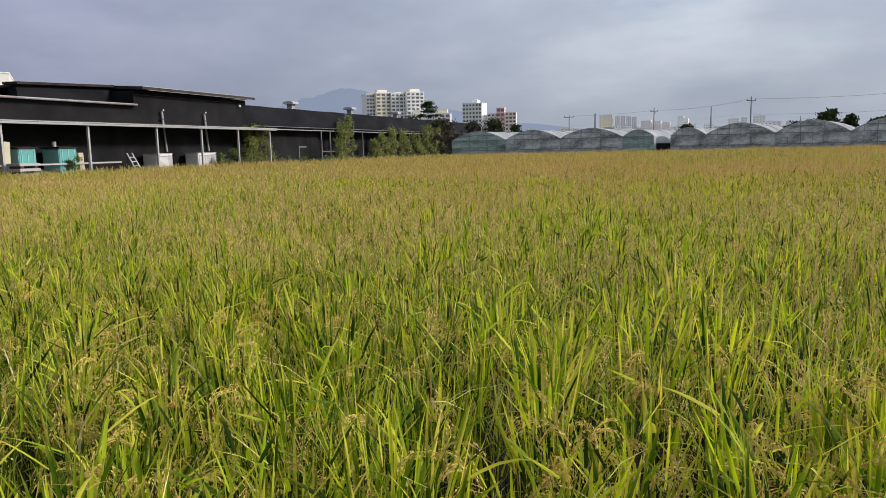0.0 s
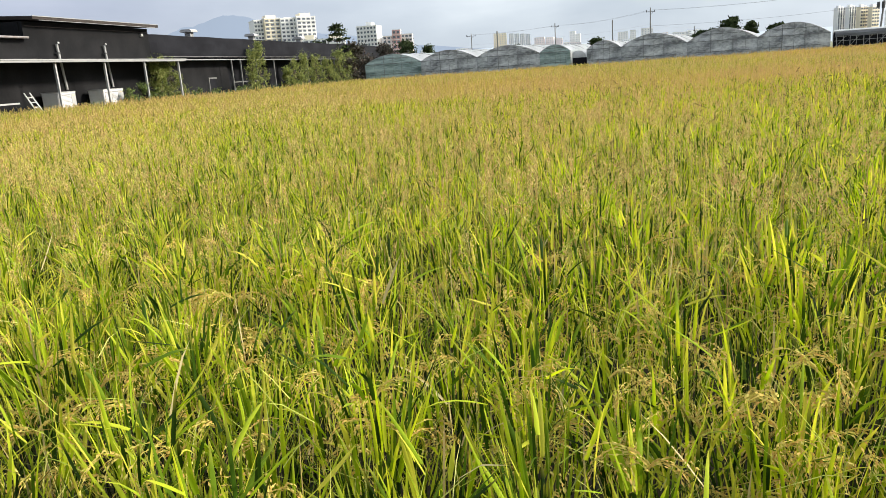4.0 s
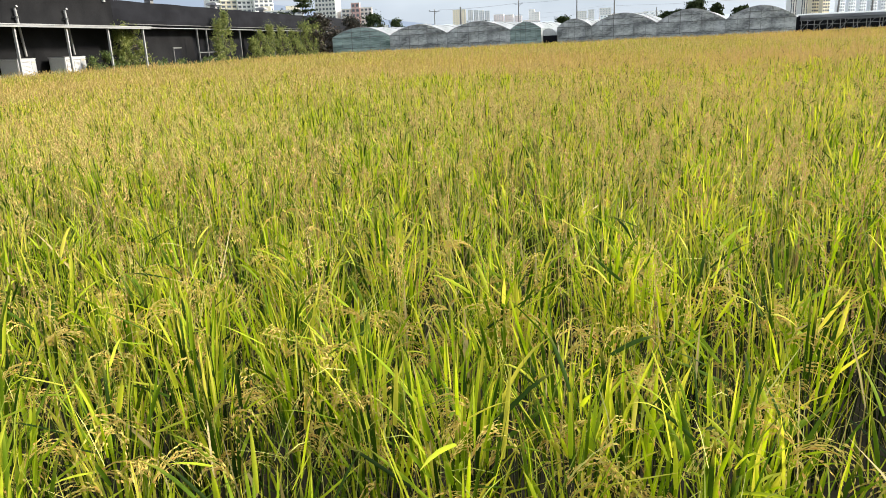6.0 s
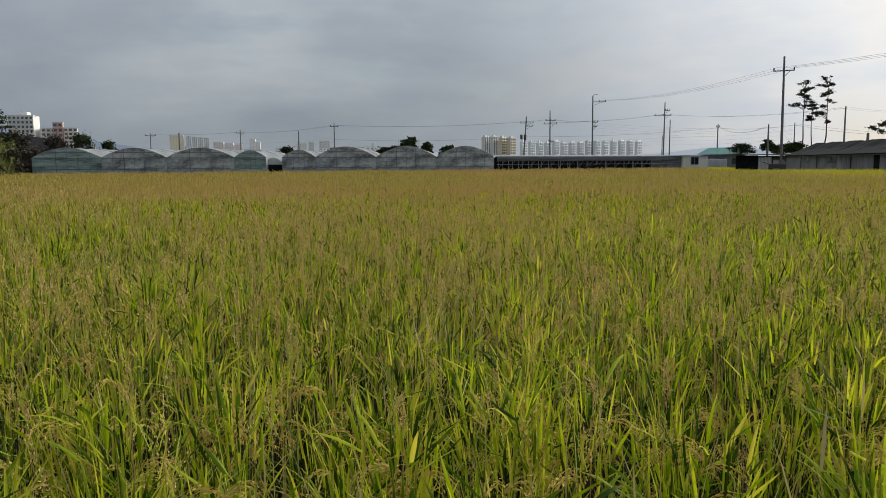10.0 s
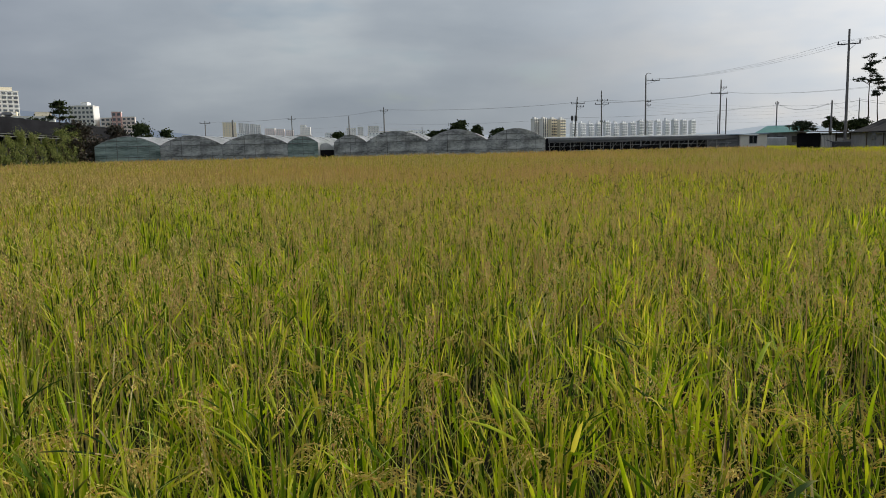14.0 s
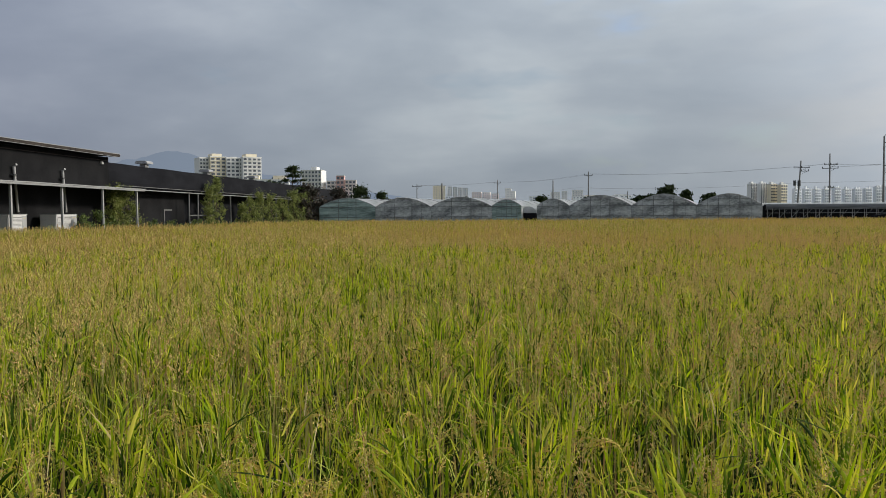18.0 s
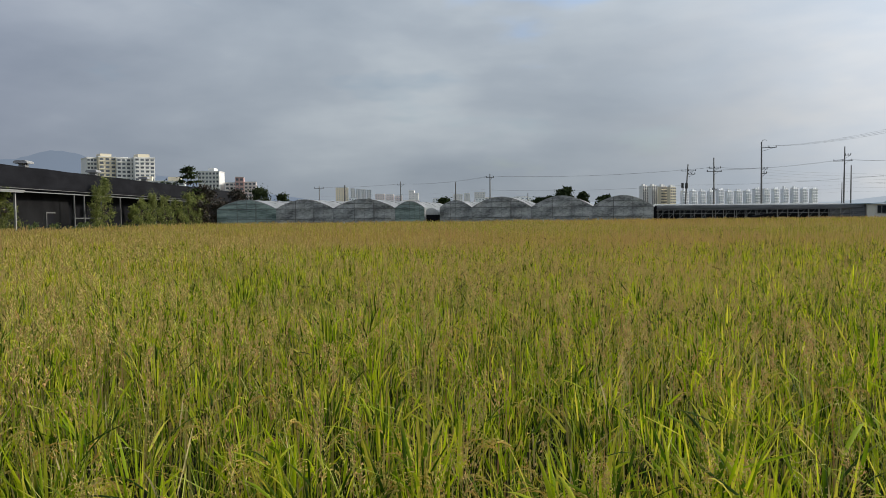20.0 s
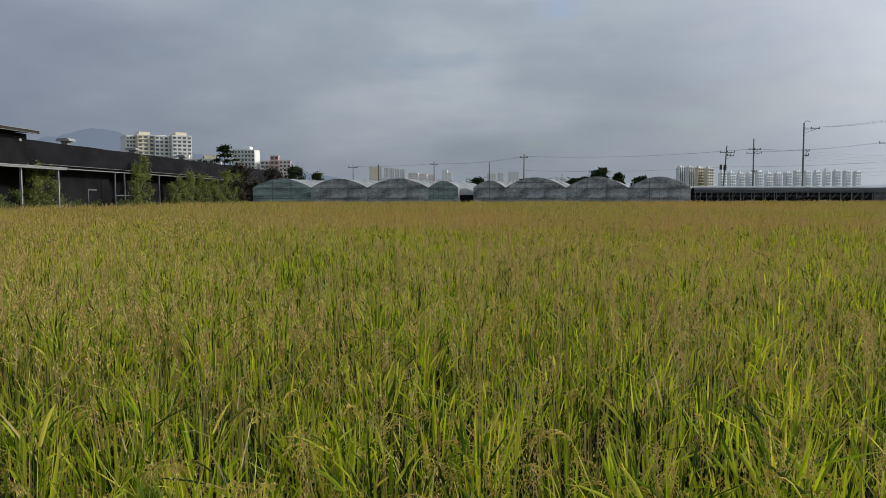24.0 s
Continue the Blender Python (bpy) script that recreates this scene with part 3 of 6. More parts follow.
def rice_leaves(name, x, y, count, segs, width, label, material=None, lift=0.0, spread=0.06, stretch=1.0, bend=0.34, fold=False, deep=0.085, uneven=0.06):
    """Leaves about their hills; each hill leans as one, and its leaves fan out from it."""
    n = len(x) * count
    hx, hy = np.repeat(x, count), np.repeat(y, count)
    az = rng.uniform(0, 2 * np.pi, n)
    r = spread * np.sqrt(rng.uniform(0, 1, n))
    lean = np.abs(rng.normal(0.12, 0.24, n)) + 0.02
    bent = rng.uniform(0, 1, n) < bend
    lean = np.where(bent, rng.uniform(0.3, 1.2, n), lean)
    droop = np.where(bent, rng.uniform(-0.1, 0.9, n), rng.uniform(-0.12, 0.25, n))
    top = canopy(hx, hy) + np.repeat(rng.normal(0, uneven, len(x)), count) + 0.12 - rng.gamma(2.0, deep, n) + lift
    length = rng.uniform(0.12, 0.31, n) * stretch * np.where(bent, 0.75, 1.0)
    z0 = np.maximum(0.12, top - length * np.cos(lean + 0.3 * droop) * 0.97)
    base = np.stack([hx + r * np.cos(az), hy + r * np.sin(az), z0], 1)
    v, f, uv = blades(base, az, lean, length, width * rng.uniform(0.6, 1.3, n), droop, segs, rng.normal(0, 0.7, n), fold)
    return tagged(new(name, mesh_np(name, v, f, material or M_LEAF, uv)), label, "rice", kind="stuff")


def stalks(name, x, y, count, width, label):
    """Upright stems under the leaves; their dark colour closes the stand with shade."""
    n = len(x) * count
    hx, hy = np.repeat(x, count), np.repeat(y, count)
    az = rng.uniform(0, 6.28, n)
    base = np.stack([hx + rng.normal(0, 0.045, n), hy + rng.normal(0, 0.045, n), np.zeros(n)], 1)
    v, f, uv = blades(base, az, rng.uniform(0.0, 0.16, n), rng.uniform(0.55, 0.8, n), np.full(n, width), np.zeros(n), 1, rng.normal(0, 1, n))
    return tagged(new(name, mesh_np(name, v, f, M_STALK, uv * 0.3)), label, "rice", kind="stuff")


def rice_ears(name, x, y, per, strands, g, size, label):
    """Nodding ears: each a bundle of strands that arch over and carry their grains."""
    n = len(x) * per
    hx, hy = np.repeat(x, per), np.repeat(y, per)
    keep = rng.uniform(0, 1, n) < (0.3 + 0.7 * wave(hx, hy, 1.6, 11))
    hx, hy = hx[keep], hy[keep]
    n = len(hx)
    az = np.repeat(rng.uniform(0, 2 * np.pi, n), strands) + rng.normal(0, 0.22, n * strands)
    z = np.repeat(canopy(hx, hy) - rng.uniform(0.0, 0.26, n), strands)
    sx, sy = np.repeat(hx + rng.normal(0, 0.03, n), strands), np.repeat(hy + rng.normal(0, 0.03, n), strands)
    n = n * strands
    length, bend = rng.uniform(0.09, 0.19, n), rng.uniform(2.2, 3.4, n)
    s = np.tile(np.linspace(0.15, 1, g), n).reshape(n, g) + rng.uniform(-0.02, 0.02, (n, g))
    ang = 0.2 + s * bend[:, None]
    out = length[:, None] * (np.cos(0.2) - np.cos(ang)) / bend[:, None]
    up = length[:, None] * (np.sin(ang) - np.sin(0.2)) / bend[:, None]
    ca, sa = np.cos(az)[:, None], np.sin(az)[:, None]
    c = np.stack([sx[:, None] + out * ca, sy[:, None] + out * sa, z[:, None] + up], -1)
    c = c + rng.normal(0, 0.0018, c.shape)
    way = np.stack([np.sin(ang) * ca, np.sin(ang) * sa, np.cos(ang)], -1) + rng.normal(0, 0.16, c.shape)
    v, f = grains(c.reshape(-1, 3), unit(way.reshape(-1, 3)), rng.uniform(0.9, 1.4, n * g) * size, rng.uniform(0.34, 0.46, n * g) * size, size > 0.012)
    # the bent stalk that each strand hangs on
    line = c[:, ::max(1, g // 4)]
    m = line.shape[1]
    thin = np.array([0, 0, size * 0.07])
    sv = np.stack([line - thin, line + thin], 2).reshape(-1, 3)
    at = (np.arange(n)[:, None] * 2 * m + np.arange(m - 1)[None] * 2).reshape(-1, 1) + len(v)
    v, f = np.concatenate([v, sv]), f + [at + np.array([[0, 1, 3, 2]])]
    return tagged(new(name, mesh_np(name, v, f, M_EAR)), label, "rice ears", kind="stuff")


def weed_heads(name, x, y, branches, seeds, size, label, material=None, tall=(0.10, 0.30), dark=False):
    n = len(x)
    az, lean = rng.uniform(0, 2 * np.pi, n), np.abs(rng.normal(0.12, 0.16, n))
    if dark:
        lean = rng.uniform(0.7, 1.35, n)
        az = rng.uniform(0, 6.28, n)
    rachis = np.stack([np.sin(lean) * np.cos(az), np.sin(lean) * np.sin(az), np.cos(lean)], 1)
    length = rng.uniform(0.13, 0.21, n)
    top = canopy(x, y) + rng.uniform(*tall, n)
    foot = np.stack([x, y, top], 1) - rachis * length[:, None]
    u = rng.uniform(0, 1, (n, branches, 1))
    u = np.sort(u, axis=1)
    side = unit(np.cross(rachis[:, None, :], rng.normal(size=(n, branches, 3))))
    spread = rng.uniform(0.12, 0.5, (n, 1, 1)) if dark else rng.uniform(0.2, 0.95, (n, 1, 1))
    reach = (0.060 if not dark else 0.028) * (1.05 - u) + 0.012
    q = np.linspace(0.1, 1, seeds)[None, None, :, None]
    start = foot[:, None, None, :] + rachis[:, None, None, :] * (u * length[:, None, None])[:, :, None, :]
    bway = unit(rachis[:, None, :] + side * spread)
    c = start + bway[:, :, None, :] * q * reach[:, :, None, :]
    c = c + rng.normal(0, 0.004, c.shape)
    way = np.repeat(bway[:, :, None, :], seeds, 2) + rng.normal(0, 0.3, c.shape)
    m = n * branches * seeds
    v, f = grains(c.reshape(-1, 3), unit(way.reshape(-1, 3)), rng.uniform(0.8, 1.3, m) * size, rng.uniform(0.3, 0.45, m) * size, size > 0.009)
    # the stem of each head
    low = foot - np.stack([np.zeros(n), np.zeros(n), np.full(n, 0.45)], 1)
    wide = np.array([0.004, 0, 0]) * (size / 0.011)
    sv = np.stack([low - wide, low + wide, foot + rachis * length[:, None] * 0.9], 1).reshape(-1, 3)
    sf = np.arange(n * 3).reshape(-1, 3) + len(v)
    return tagged(new(name, mesh_np(name, np.concatenate([v, sv]), f + [sf], material or M_WEED)), label, "weeds", kind="stuff")


def build_rice():
    tall = "green and yellowing rice leaves standing dense in a paddy"
    ears = "drooping golden rice ears among the leaves"
    x, y = hills(PADDY, 0.0, 2.3, 0.235)
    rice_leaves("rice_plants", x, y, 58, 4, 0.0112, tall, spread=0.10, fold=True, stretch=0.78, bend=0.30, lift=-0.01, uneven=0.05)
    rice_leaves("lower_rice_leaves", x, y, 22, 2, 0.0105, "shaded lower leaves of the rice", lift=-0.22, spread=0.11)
    stalks("rice_stalks", x, y, 14, 0.009, "upright rice stalks in a paddy, coloured near black for shade")
    rice_ears("rice_ears", x, y, 10, 6, 11, 0.0105, ears)
    x2, y2 = hills(PADDY, 2.3, 6.5, 0.23)
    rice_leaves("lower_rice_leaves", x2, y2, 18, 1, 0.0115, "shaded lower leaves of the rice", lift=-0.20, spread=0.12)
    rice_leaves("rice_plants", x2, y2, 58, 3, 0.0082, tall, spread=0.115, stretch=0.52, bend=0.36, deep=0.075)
    stalks("rice_stalks", x2, y2, 8, 0.014, "upright rice stalks in a paddy, darkened for shade among the leaves")
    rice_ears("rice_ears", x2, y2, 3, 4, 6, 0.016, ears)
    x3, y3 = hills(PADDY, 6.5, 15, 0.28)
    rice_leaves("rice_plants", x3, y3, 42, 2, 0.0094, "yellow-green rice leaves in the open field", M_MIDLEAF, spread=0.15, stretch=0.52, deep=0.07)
    stalks("rice_stalks", x3, y3, 5, 0.025, "upright rice stalks in a paddy, darkened for shade among the leaves")
    rice_ears("rice_ears", x3, y3, 1, 3, 4, 0.03, ears)
    x4, y4 = hills(PADDY, 15, 36, 0.33)
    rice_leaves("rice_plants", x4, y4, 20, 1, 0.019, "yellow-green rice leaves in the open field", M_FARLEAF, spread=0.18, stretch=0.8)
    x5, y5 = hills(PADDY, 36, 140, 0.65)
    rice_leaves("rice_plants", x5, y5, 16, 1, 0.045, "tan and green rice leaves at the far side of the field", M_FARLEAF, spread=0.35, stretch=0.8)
    # the part of the field behind the walk
    for near, far, step, count, w in ((0.0, 8.0, 0.26, 44, 0.022), (8.0, 140, 0.45, 30, 0.045)):
        xb, yb = hills(PADDY, near, far, step, -1)
        rice_leaves("rice_plants", xb, yb, count, 1, w, tall, spread=step * 0.55, stretch=1.1, bend=0.5, material=M_MIDLEAF)
        stalks("rice_stalks", xb, yb, 4, 0.03, "upright rice stalks in a paddy, darkened for shade among the leaves")
    # straw-coloured dead leaves here and there
    for near, far, step, seg, w in ((0.0, 6.5, 0.30, 3, 0.009), (6.5, 16, 0.5, 1, 0.014)):
        a, b = hills(PADDY, near, far, step)
        rice_leaves("dry_rice_leaves", a, b, 2, seg, w, "dry straw-coloured leaves among green rice", M_STRAW, -0.05)
    # thin stems that lean across one another
    for near, far, step, count, w in ((0.0, 2.6, 0.18, 12, 0.0030), (2.6, 6.5, 0.17, 14, 0.0036), (6.5, 15, 0.24, 10, 0.0062)):
        a, b = hills(PADDY, near, far, step)
        rice_leaves("weed_stems", a, b, count, 2, w, "thin pale weed stems leaning among the rice", M_STEM, 0.0, 0.08, 1.0, 0.65)
    # weeds that overtop the rice
    for near, far, step, br, sd, size, thin in ((1.3, 2.6, 0.17, 20, 7, 0.0076, 0.5), (2.6, 8.0, 0.12, 16, 4, 0.0138, 1.0), (8.0, 18, 0.165, 9, 2, 0.026, 1.0),
                                                (18, 42, 0.26, 7, 1, 0.042, 1.0), (42, 140, 0.62, 6, 1, 0.09, 1.0)):
        a, b = hills(PADDY, near, far, step)
        k = rng.uniform(0, 1, len(a)) < thin * (0.14 + 1.3 * wave(a, b, 4.5, 21) ** 1.2)
        weed_heads("barnyard_grass", a[k], b[k], br, sd, size, "tan and reddish barnyard grass heads above the rice", tall=(0.02, 0.27))
    for near, far, step, size in ((2.0, 8.0, 0.40, 0.013), (8.0, 18, 0.6, 0.02)):
        a, b = hills(PADDY, near, far, step)
        k = rng.uniform(0, 1, len(a)) < 0.06 + 0.6 * wave(a - 5, b, 7, 33) * (a > b * 0.12)
        weed_heads("dark_grass_heads", a[k], b[k], 12, 3, size, "dark brown slanting weed heads above the rice", M_DARKHEAD, (0.06, 0.24), True)
    a, b = hills(RIPE, 0, 200, 0.5)
    rice_leaves("ripe_rice", a, b, 13, 1, 0.034, "bright yellow ripening rice in the next paddy", M_YELLOW, spread=0.28, lift=-0.14, stretch=0.8)


build_rice()

# ---- the black warehouse along the field ----
TURN = -math.degrees(math.atan(0.1))


def site(x, y, z=LAND):
    """A pose in the warehouse's own axes: x out to the field, y along its front."""
    return pose(-21.0, 43.7, 0, 0, 0, TURN) @ pose(x, y, z)


def Zl(z):
    return z - LAND


def build_warehouse():
    w = thing("black_warehouse", site(0, 0), "tall black-sheeted warehouse with a rusty roof edge", "warehouse")
    part("front_wall", Geo().box(-2.0, -1.8, -7.5, 3.7, 0, Zl(5.42)), M_NET2, w)
    part("front_wall", Geo().box(-2.0, -1.8, -34, -7.5, 0, Zl(4.48)), M_NET2, w)
    part("upper_wall", Geo().add([(x, y, z) for x in (-3.6, -3.4) for y, z in ((-13.9, Zl(4.6)), (-7.5, Zl(4.6)), (-7.5, Zl(5.64)), (-13.9, Zl(5.36)))],
                                 [(0, 1, 2, 3), (7, 6, 5, 4), (0, 4, 5, 1), (1, 5, 6, 2), (2, 6, 7, 3), (3, 7, 4, 0)]), M_NET, w)
    part("side_wall", Geo().box(-20, -2.0, 3.5, 3.7, 0, Zl(5.42)), M_NET2, w)
    part("side_wall", Geo().box(-3.4, -2.0, -7.55, -7.4, Zl(4.5), Zl(5.42)), M_NET2, w)
    part("side_wall", Geo().box(-3.78, -3.6, -13.9, -13.75, Zl(4.6), Zl(5.34)), M_NET2, w)
    part("rear_wall", Geo().box(-3.98, -3.8, -13.9, -7.5, Zl(4.6), Zl(5.34)), M_NET2, w)
    part("side_wall", Geo().box(-20, -2.0, -34.2, -34, 0, Zl(4.5)), M_NET2, w)
    part("back_wall", Geo().box(-20.2, -20, -34.2, 3.7, 0, Zl(4.9)), M_NET2, w)
    # roof: a thick dark sheet that hangs over the front and the far end
    g = Geo().prism([(-1.15, Zl(5.44)), (-1.15, Zl(5.62)), (-11, Zl(6.3)), (-20.6, Zl(5.6)), (-20.6, Zl(5.46)), (-11, Zl(6.12))], -7.5, 3.9)
    part("roof", g, M_ROOF, w)
    part("roof", Geo().add([(x, y, z + d) for d in (0, 0.13) for x, y, z in ((-3.1, -14.1, Zl(5.37)), (-3.1, -7.52, Zl(5.65)), (-4.1, -7.52, Zl(5.67)), (-4.1, -14.1, Zl(5.39)))],
                           [(3, 2, 1, 0), (4, 5, 6, 7), (0, 1, 5, 4), (1, 2, 6, 5), (2, 3, 7, 6), (3, 0, 4, 7)]), M_ROOF, w)
    g = Geo().prism([(-1.5, Zl(4.50)), (-1.5, Zl(4.57)), (-3.4, Zl(4.68)), (-20.6, Zl(4.72)), (-20.6, Zl(4.6)), (-3.4, Zl(4.56))], -34.4, -7.5)
    part("lower_roof", g, M_ROOF, w)
    g = Geo()
    for k in range(24):
        y = -7.5 + k * (3.9 + 7.5) / 24
        g.box(-1.13, -1.08, y, y + 0.46, Zl(5.46) + 0.01 * math.sin(k * 2.1), Zl(5.60) + 0.012 * math.sin(k * 3.7))
    part("roof_edge", g, M_ROOFEDGE, w, "weathered dark brown roof edge")
    part("roof_edge_trim", Geo().box(-1.12, -1.06, -7.5, 3.9, Zl(5.605), Zl(5.64)), M_GALV, w, "thin light strip along the roof edge")
    part("roof_edge_trim", Geo().box(-1.16, -1.10, -7.0, 3.6, Zl(5.425), Zl(5.452)), M_GALV, w, "thin light strip under the roof edge")
    part("soffit_trim", Geo().box(-1.78, -1.72, -7.4, 3.6, Zl(5.16), Zl(5.20)), M_ROOFEDGE, w)
    part("gutter", Geo().tube([(-1.42, -34, Zl(4.53)), (-1.42, -20, Zl(4.53)), (-1.42, -7.65, Zl(4.57))], 0.06, 8), M_RUST, w, "rusty white gutter pipe")
    for y, dy in ((-5.33, 0.25), (-1.25, 0.28)):
        p = part("duct_pipe", Geo().tube([(-1.7, y + dy, Zl(1.85)), (-1.68, y + dy * 0.4, Zl(3.3)), (-1.66, y, Zl(4.28)), (-1.5, y - 0.02, Zl(4.36))], 0.065, 8), M_WHITE, w, "white exhaust pipe")
        part("bracket", Geo().box(-1.8, -1.55, y - 0.16, y + 0.05, Zl(3.78), Zl(3.86)), M_IRON, p)
    part("wall_lamp", Geo().box(-1.8, -1.66, 2.75, 2.97, Zl(4.92), Zl(5.08), 0.02), M_WHITE, w, "small white wall lamp")

    low = thing("long_black_shed", site(0, 3.72), "long low shed wrapped in black shade sheet", "shed")
    # sheeting that sags a little between its ties
    v, f, n = [], [], 66
    for k in range(n + 1):
        y = k * 58.0 / n
        top = Zl(5.10) + 0.015 * math.sin(k * 0.9)
        for x, z in ((-1.86, Zl(3.35)), (-1.80 + 0.03 * math.sin(k * 1.3), Zl(3.9)), (-1.84 + 0.03 * math.cos(k * 0.7), Zl(4.6)), (-1.9, top), (-2.1, top + 0.02), (-2.1, Zl(3.35))):
            v.append((x, y, z))
    for k in range(n):
        f += [(k * 6 + j, (k + 1) * 6 + j, (k + 1) * 6 + (j + 1) % 6, k * 6 + (j + 1) % 6) for j in range(6)]
    f += [(0, 1, 2, 3, 4, 5), tuple(n * 6 + j for j in (5, 4, 3, 2, 1, 0))]
    part("upper_sheet", Geo().add(v, f), M_NET, low, "sagging black shade sheet")
    part("front_wall", Geo().box(-2.1, -1.9, 0.03, 10.6, 0, Zl(3.35)), M_NET2, low)
    part("front_wall", Geo().box(-2.5, -2.3, 10.6, 58.0, 0, Zl(3.35)), M_NET, low)
    part("far_wall", Geo().box(-24, -2.1, 57.9, 58.1, 0, Zl(5.0)), M_NET, low)
    part("back_wall", Geo().box(-24.2, -24, 0.05, 58.0, 0, Zl(5.0)), M_NET, low)
    part("roof", Geo().prism([(-2.1, Zl(5.02)), (-2.1, Zl(5.10)), (-13, Zl(6.2)), (-24.2, Zl(5.1)), (-24.2, Zl(5.0)), (-13, Zl(6.1))], 0.05, 58.1), M_ROOF, low)
    part("eave_strip", Geo().prism([(-1.85, Zl(3.40)), (-1.85, Zl(3.45)), (-0.95, Zl(3.41)), (-0.95, Zl(3.35))], 0.9, 57.5), M_GALV, low, "pale strip of roofing along the front")
    part("eave_strip", Geo().prism([(-1.87, Zl(3.62)), (-1.87, Zl(3.67)), (-1.55, Zl(3.65)), (-1.55, Zl(3.61))], 0.5, 57.5), M_DULL, low, "dull upper strip of roofing")
    d = part("door", Geo().box(-1.9, -1.84, 7.35, 8.4, 0, Zl(2.0)), M_NET, low, "small dark door")
    part("door_frame", Geo().box(-1.9, -1.82, 7.25, 8.5, Zl(2.0), Zl(2.1)).box(-1.9, -1.82, 7.25, 7.34, 0, Zl(2.0)), M_DULL, d, "dull grey door frame")
    for y in (9.58, 11.13, 13.98, 17.6, 21.5, 25.5, 29.5, 33.5, 37.5):
        part("post", Geo().box(-1.02, -0.93, y - 0.045, y + 0.045, 0, Zl(3.36)), M_DULL, low)
    part("rail", Geo().box(-0.99, -0.95, 9.5, 14.1, Zl(1.60), Zl(1.67)), M_DULL, low)
    part("rail", Geo().box(-0.99, -0.95, 9.5, 14.1, Zl(1.05), Zl(1.11)), M_DULL, low)

    a = thing("awning", site(0, 0), "pale sheet awning on thin white posts along the warehouse", "awning")
    for k in range(39):
        y = -34 + k * 1.0
        y1 = min(y + 0.985, 4.55)
        s = 0.004 * math.sin(k * 1.9)
        part("roofing_sheet", Geo().prism([(-1.78, Zl(3.46)), (-1.78, Zl(3.50)), (0.25, Zl(3.38) + s), (0.25, Zl(3.33) + s)], y, y1), M_WHITE, a)
    part("front_beam", Geo().box(0.12, 0.22, -34, 4.5, Zl(3.22), Zl(3.32)), M_GALV, a)
    for y in (-32.9, -27.9, -22.9, -17.9, -12.9, -7.87, -3.86, 0.0, 3.85):
        part("post", Geo().box(-0.055, 0.055, y - 0.05, y + 0.05, 0, Zl(3.31)).box(-0.12, 0.12, y - 0.12, y + 0.12, 0, 0.03), M_WHITE, a)
        part("rafter", Geo().prism([(-1.78, Zl(3.36)), (-1.78, Zl(3.445)), (0.1, Zl(3.325)), (0.1, Zl(3.24))], y - 0.03, y + 0.03), M_GALV, a)
    part("rail", Geo().box(-0.10, -0.06, -34, -10.68, Zl(1.28), Zl(1.36)), M_WHITE, a, "low white rail")


build_warehouse()


def build_ac_unit(y, depth, wide, fans, label):
    u = thing("outdoor_unit", site(-0.45 - depth / 2, y), label, "air conditioner", "outdoor units under the awning")
    h, f, hw = Zl(1.70), depth / 2, wide / 2
    part("casing", Geo().box(-f, f, -hw, hw, 0.10, h, 0.03), M_AC, u)
    for s in (-1, 1):
        part("base_rail", Geo().box(-f, f, s * (hw - 0.14) - 0.06, s * (hw - 0.14) + 0.06, 0, 0.10), M_IRON, u)
    part("top_plate", Geo().box(-f - 0.02, f + 0.02, -hw - 0.02, hw + 0.02, h + 0.004, h + 0.045, 0.012), M_WHITE, u)
    part("service_panel", Geo().box(f, f + 0.012, hw * 0.42, hw - 0.04, 0.16, h - 0.06), M_WHITE, u)
    for k in range(fans):
        span = (hw * 0.42 + hw - 0.06) / fans
        c = -hw + 0.06 + span * (k + 0.5)
        grille = part("fan_grille", Geo().box(f, f + 0.01, c - span * 0.46, c + span * 0.46, 0.2, h - 0.1), M_GRILLE, u, "dark grille")
        g = Geo()
        for j in range(15):
            z = 0.24 + j * (h - 0.38) / 15
            g.box(f + 0.011, f + 0.022, c - span * 0.45, c + span * 0.45, z, z + 0.034)
        part("guard_bars", g, M_AC, grille)
    part("side_panel", Geo().box(-f + 0.08, f - 0.08, -hw - 0.014, -hw, 0.2, h - 0.15), M_AC, u)
    part("nameplate", Geo().box(f + 0.013, f + 0.02, hw * 0.55, hw - 0.12, h - 0.2, h - 0.14), M_CREAM, u, "small plate with unreadable bars")


build_ac_unit(-6.77, 1.05, 1.32, 1, "white metal outdoor unit on the ground under the awning")
build_ac_unit(-2.80, 1.0, 1.85, 2, "grey-white outdoor unit half hidden by weeds")


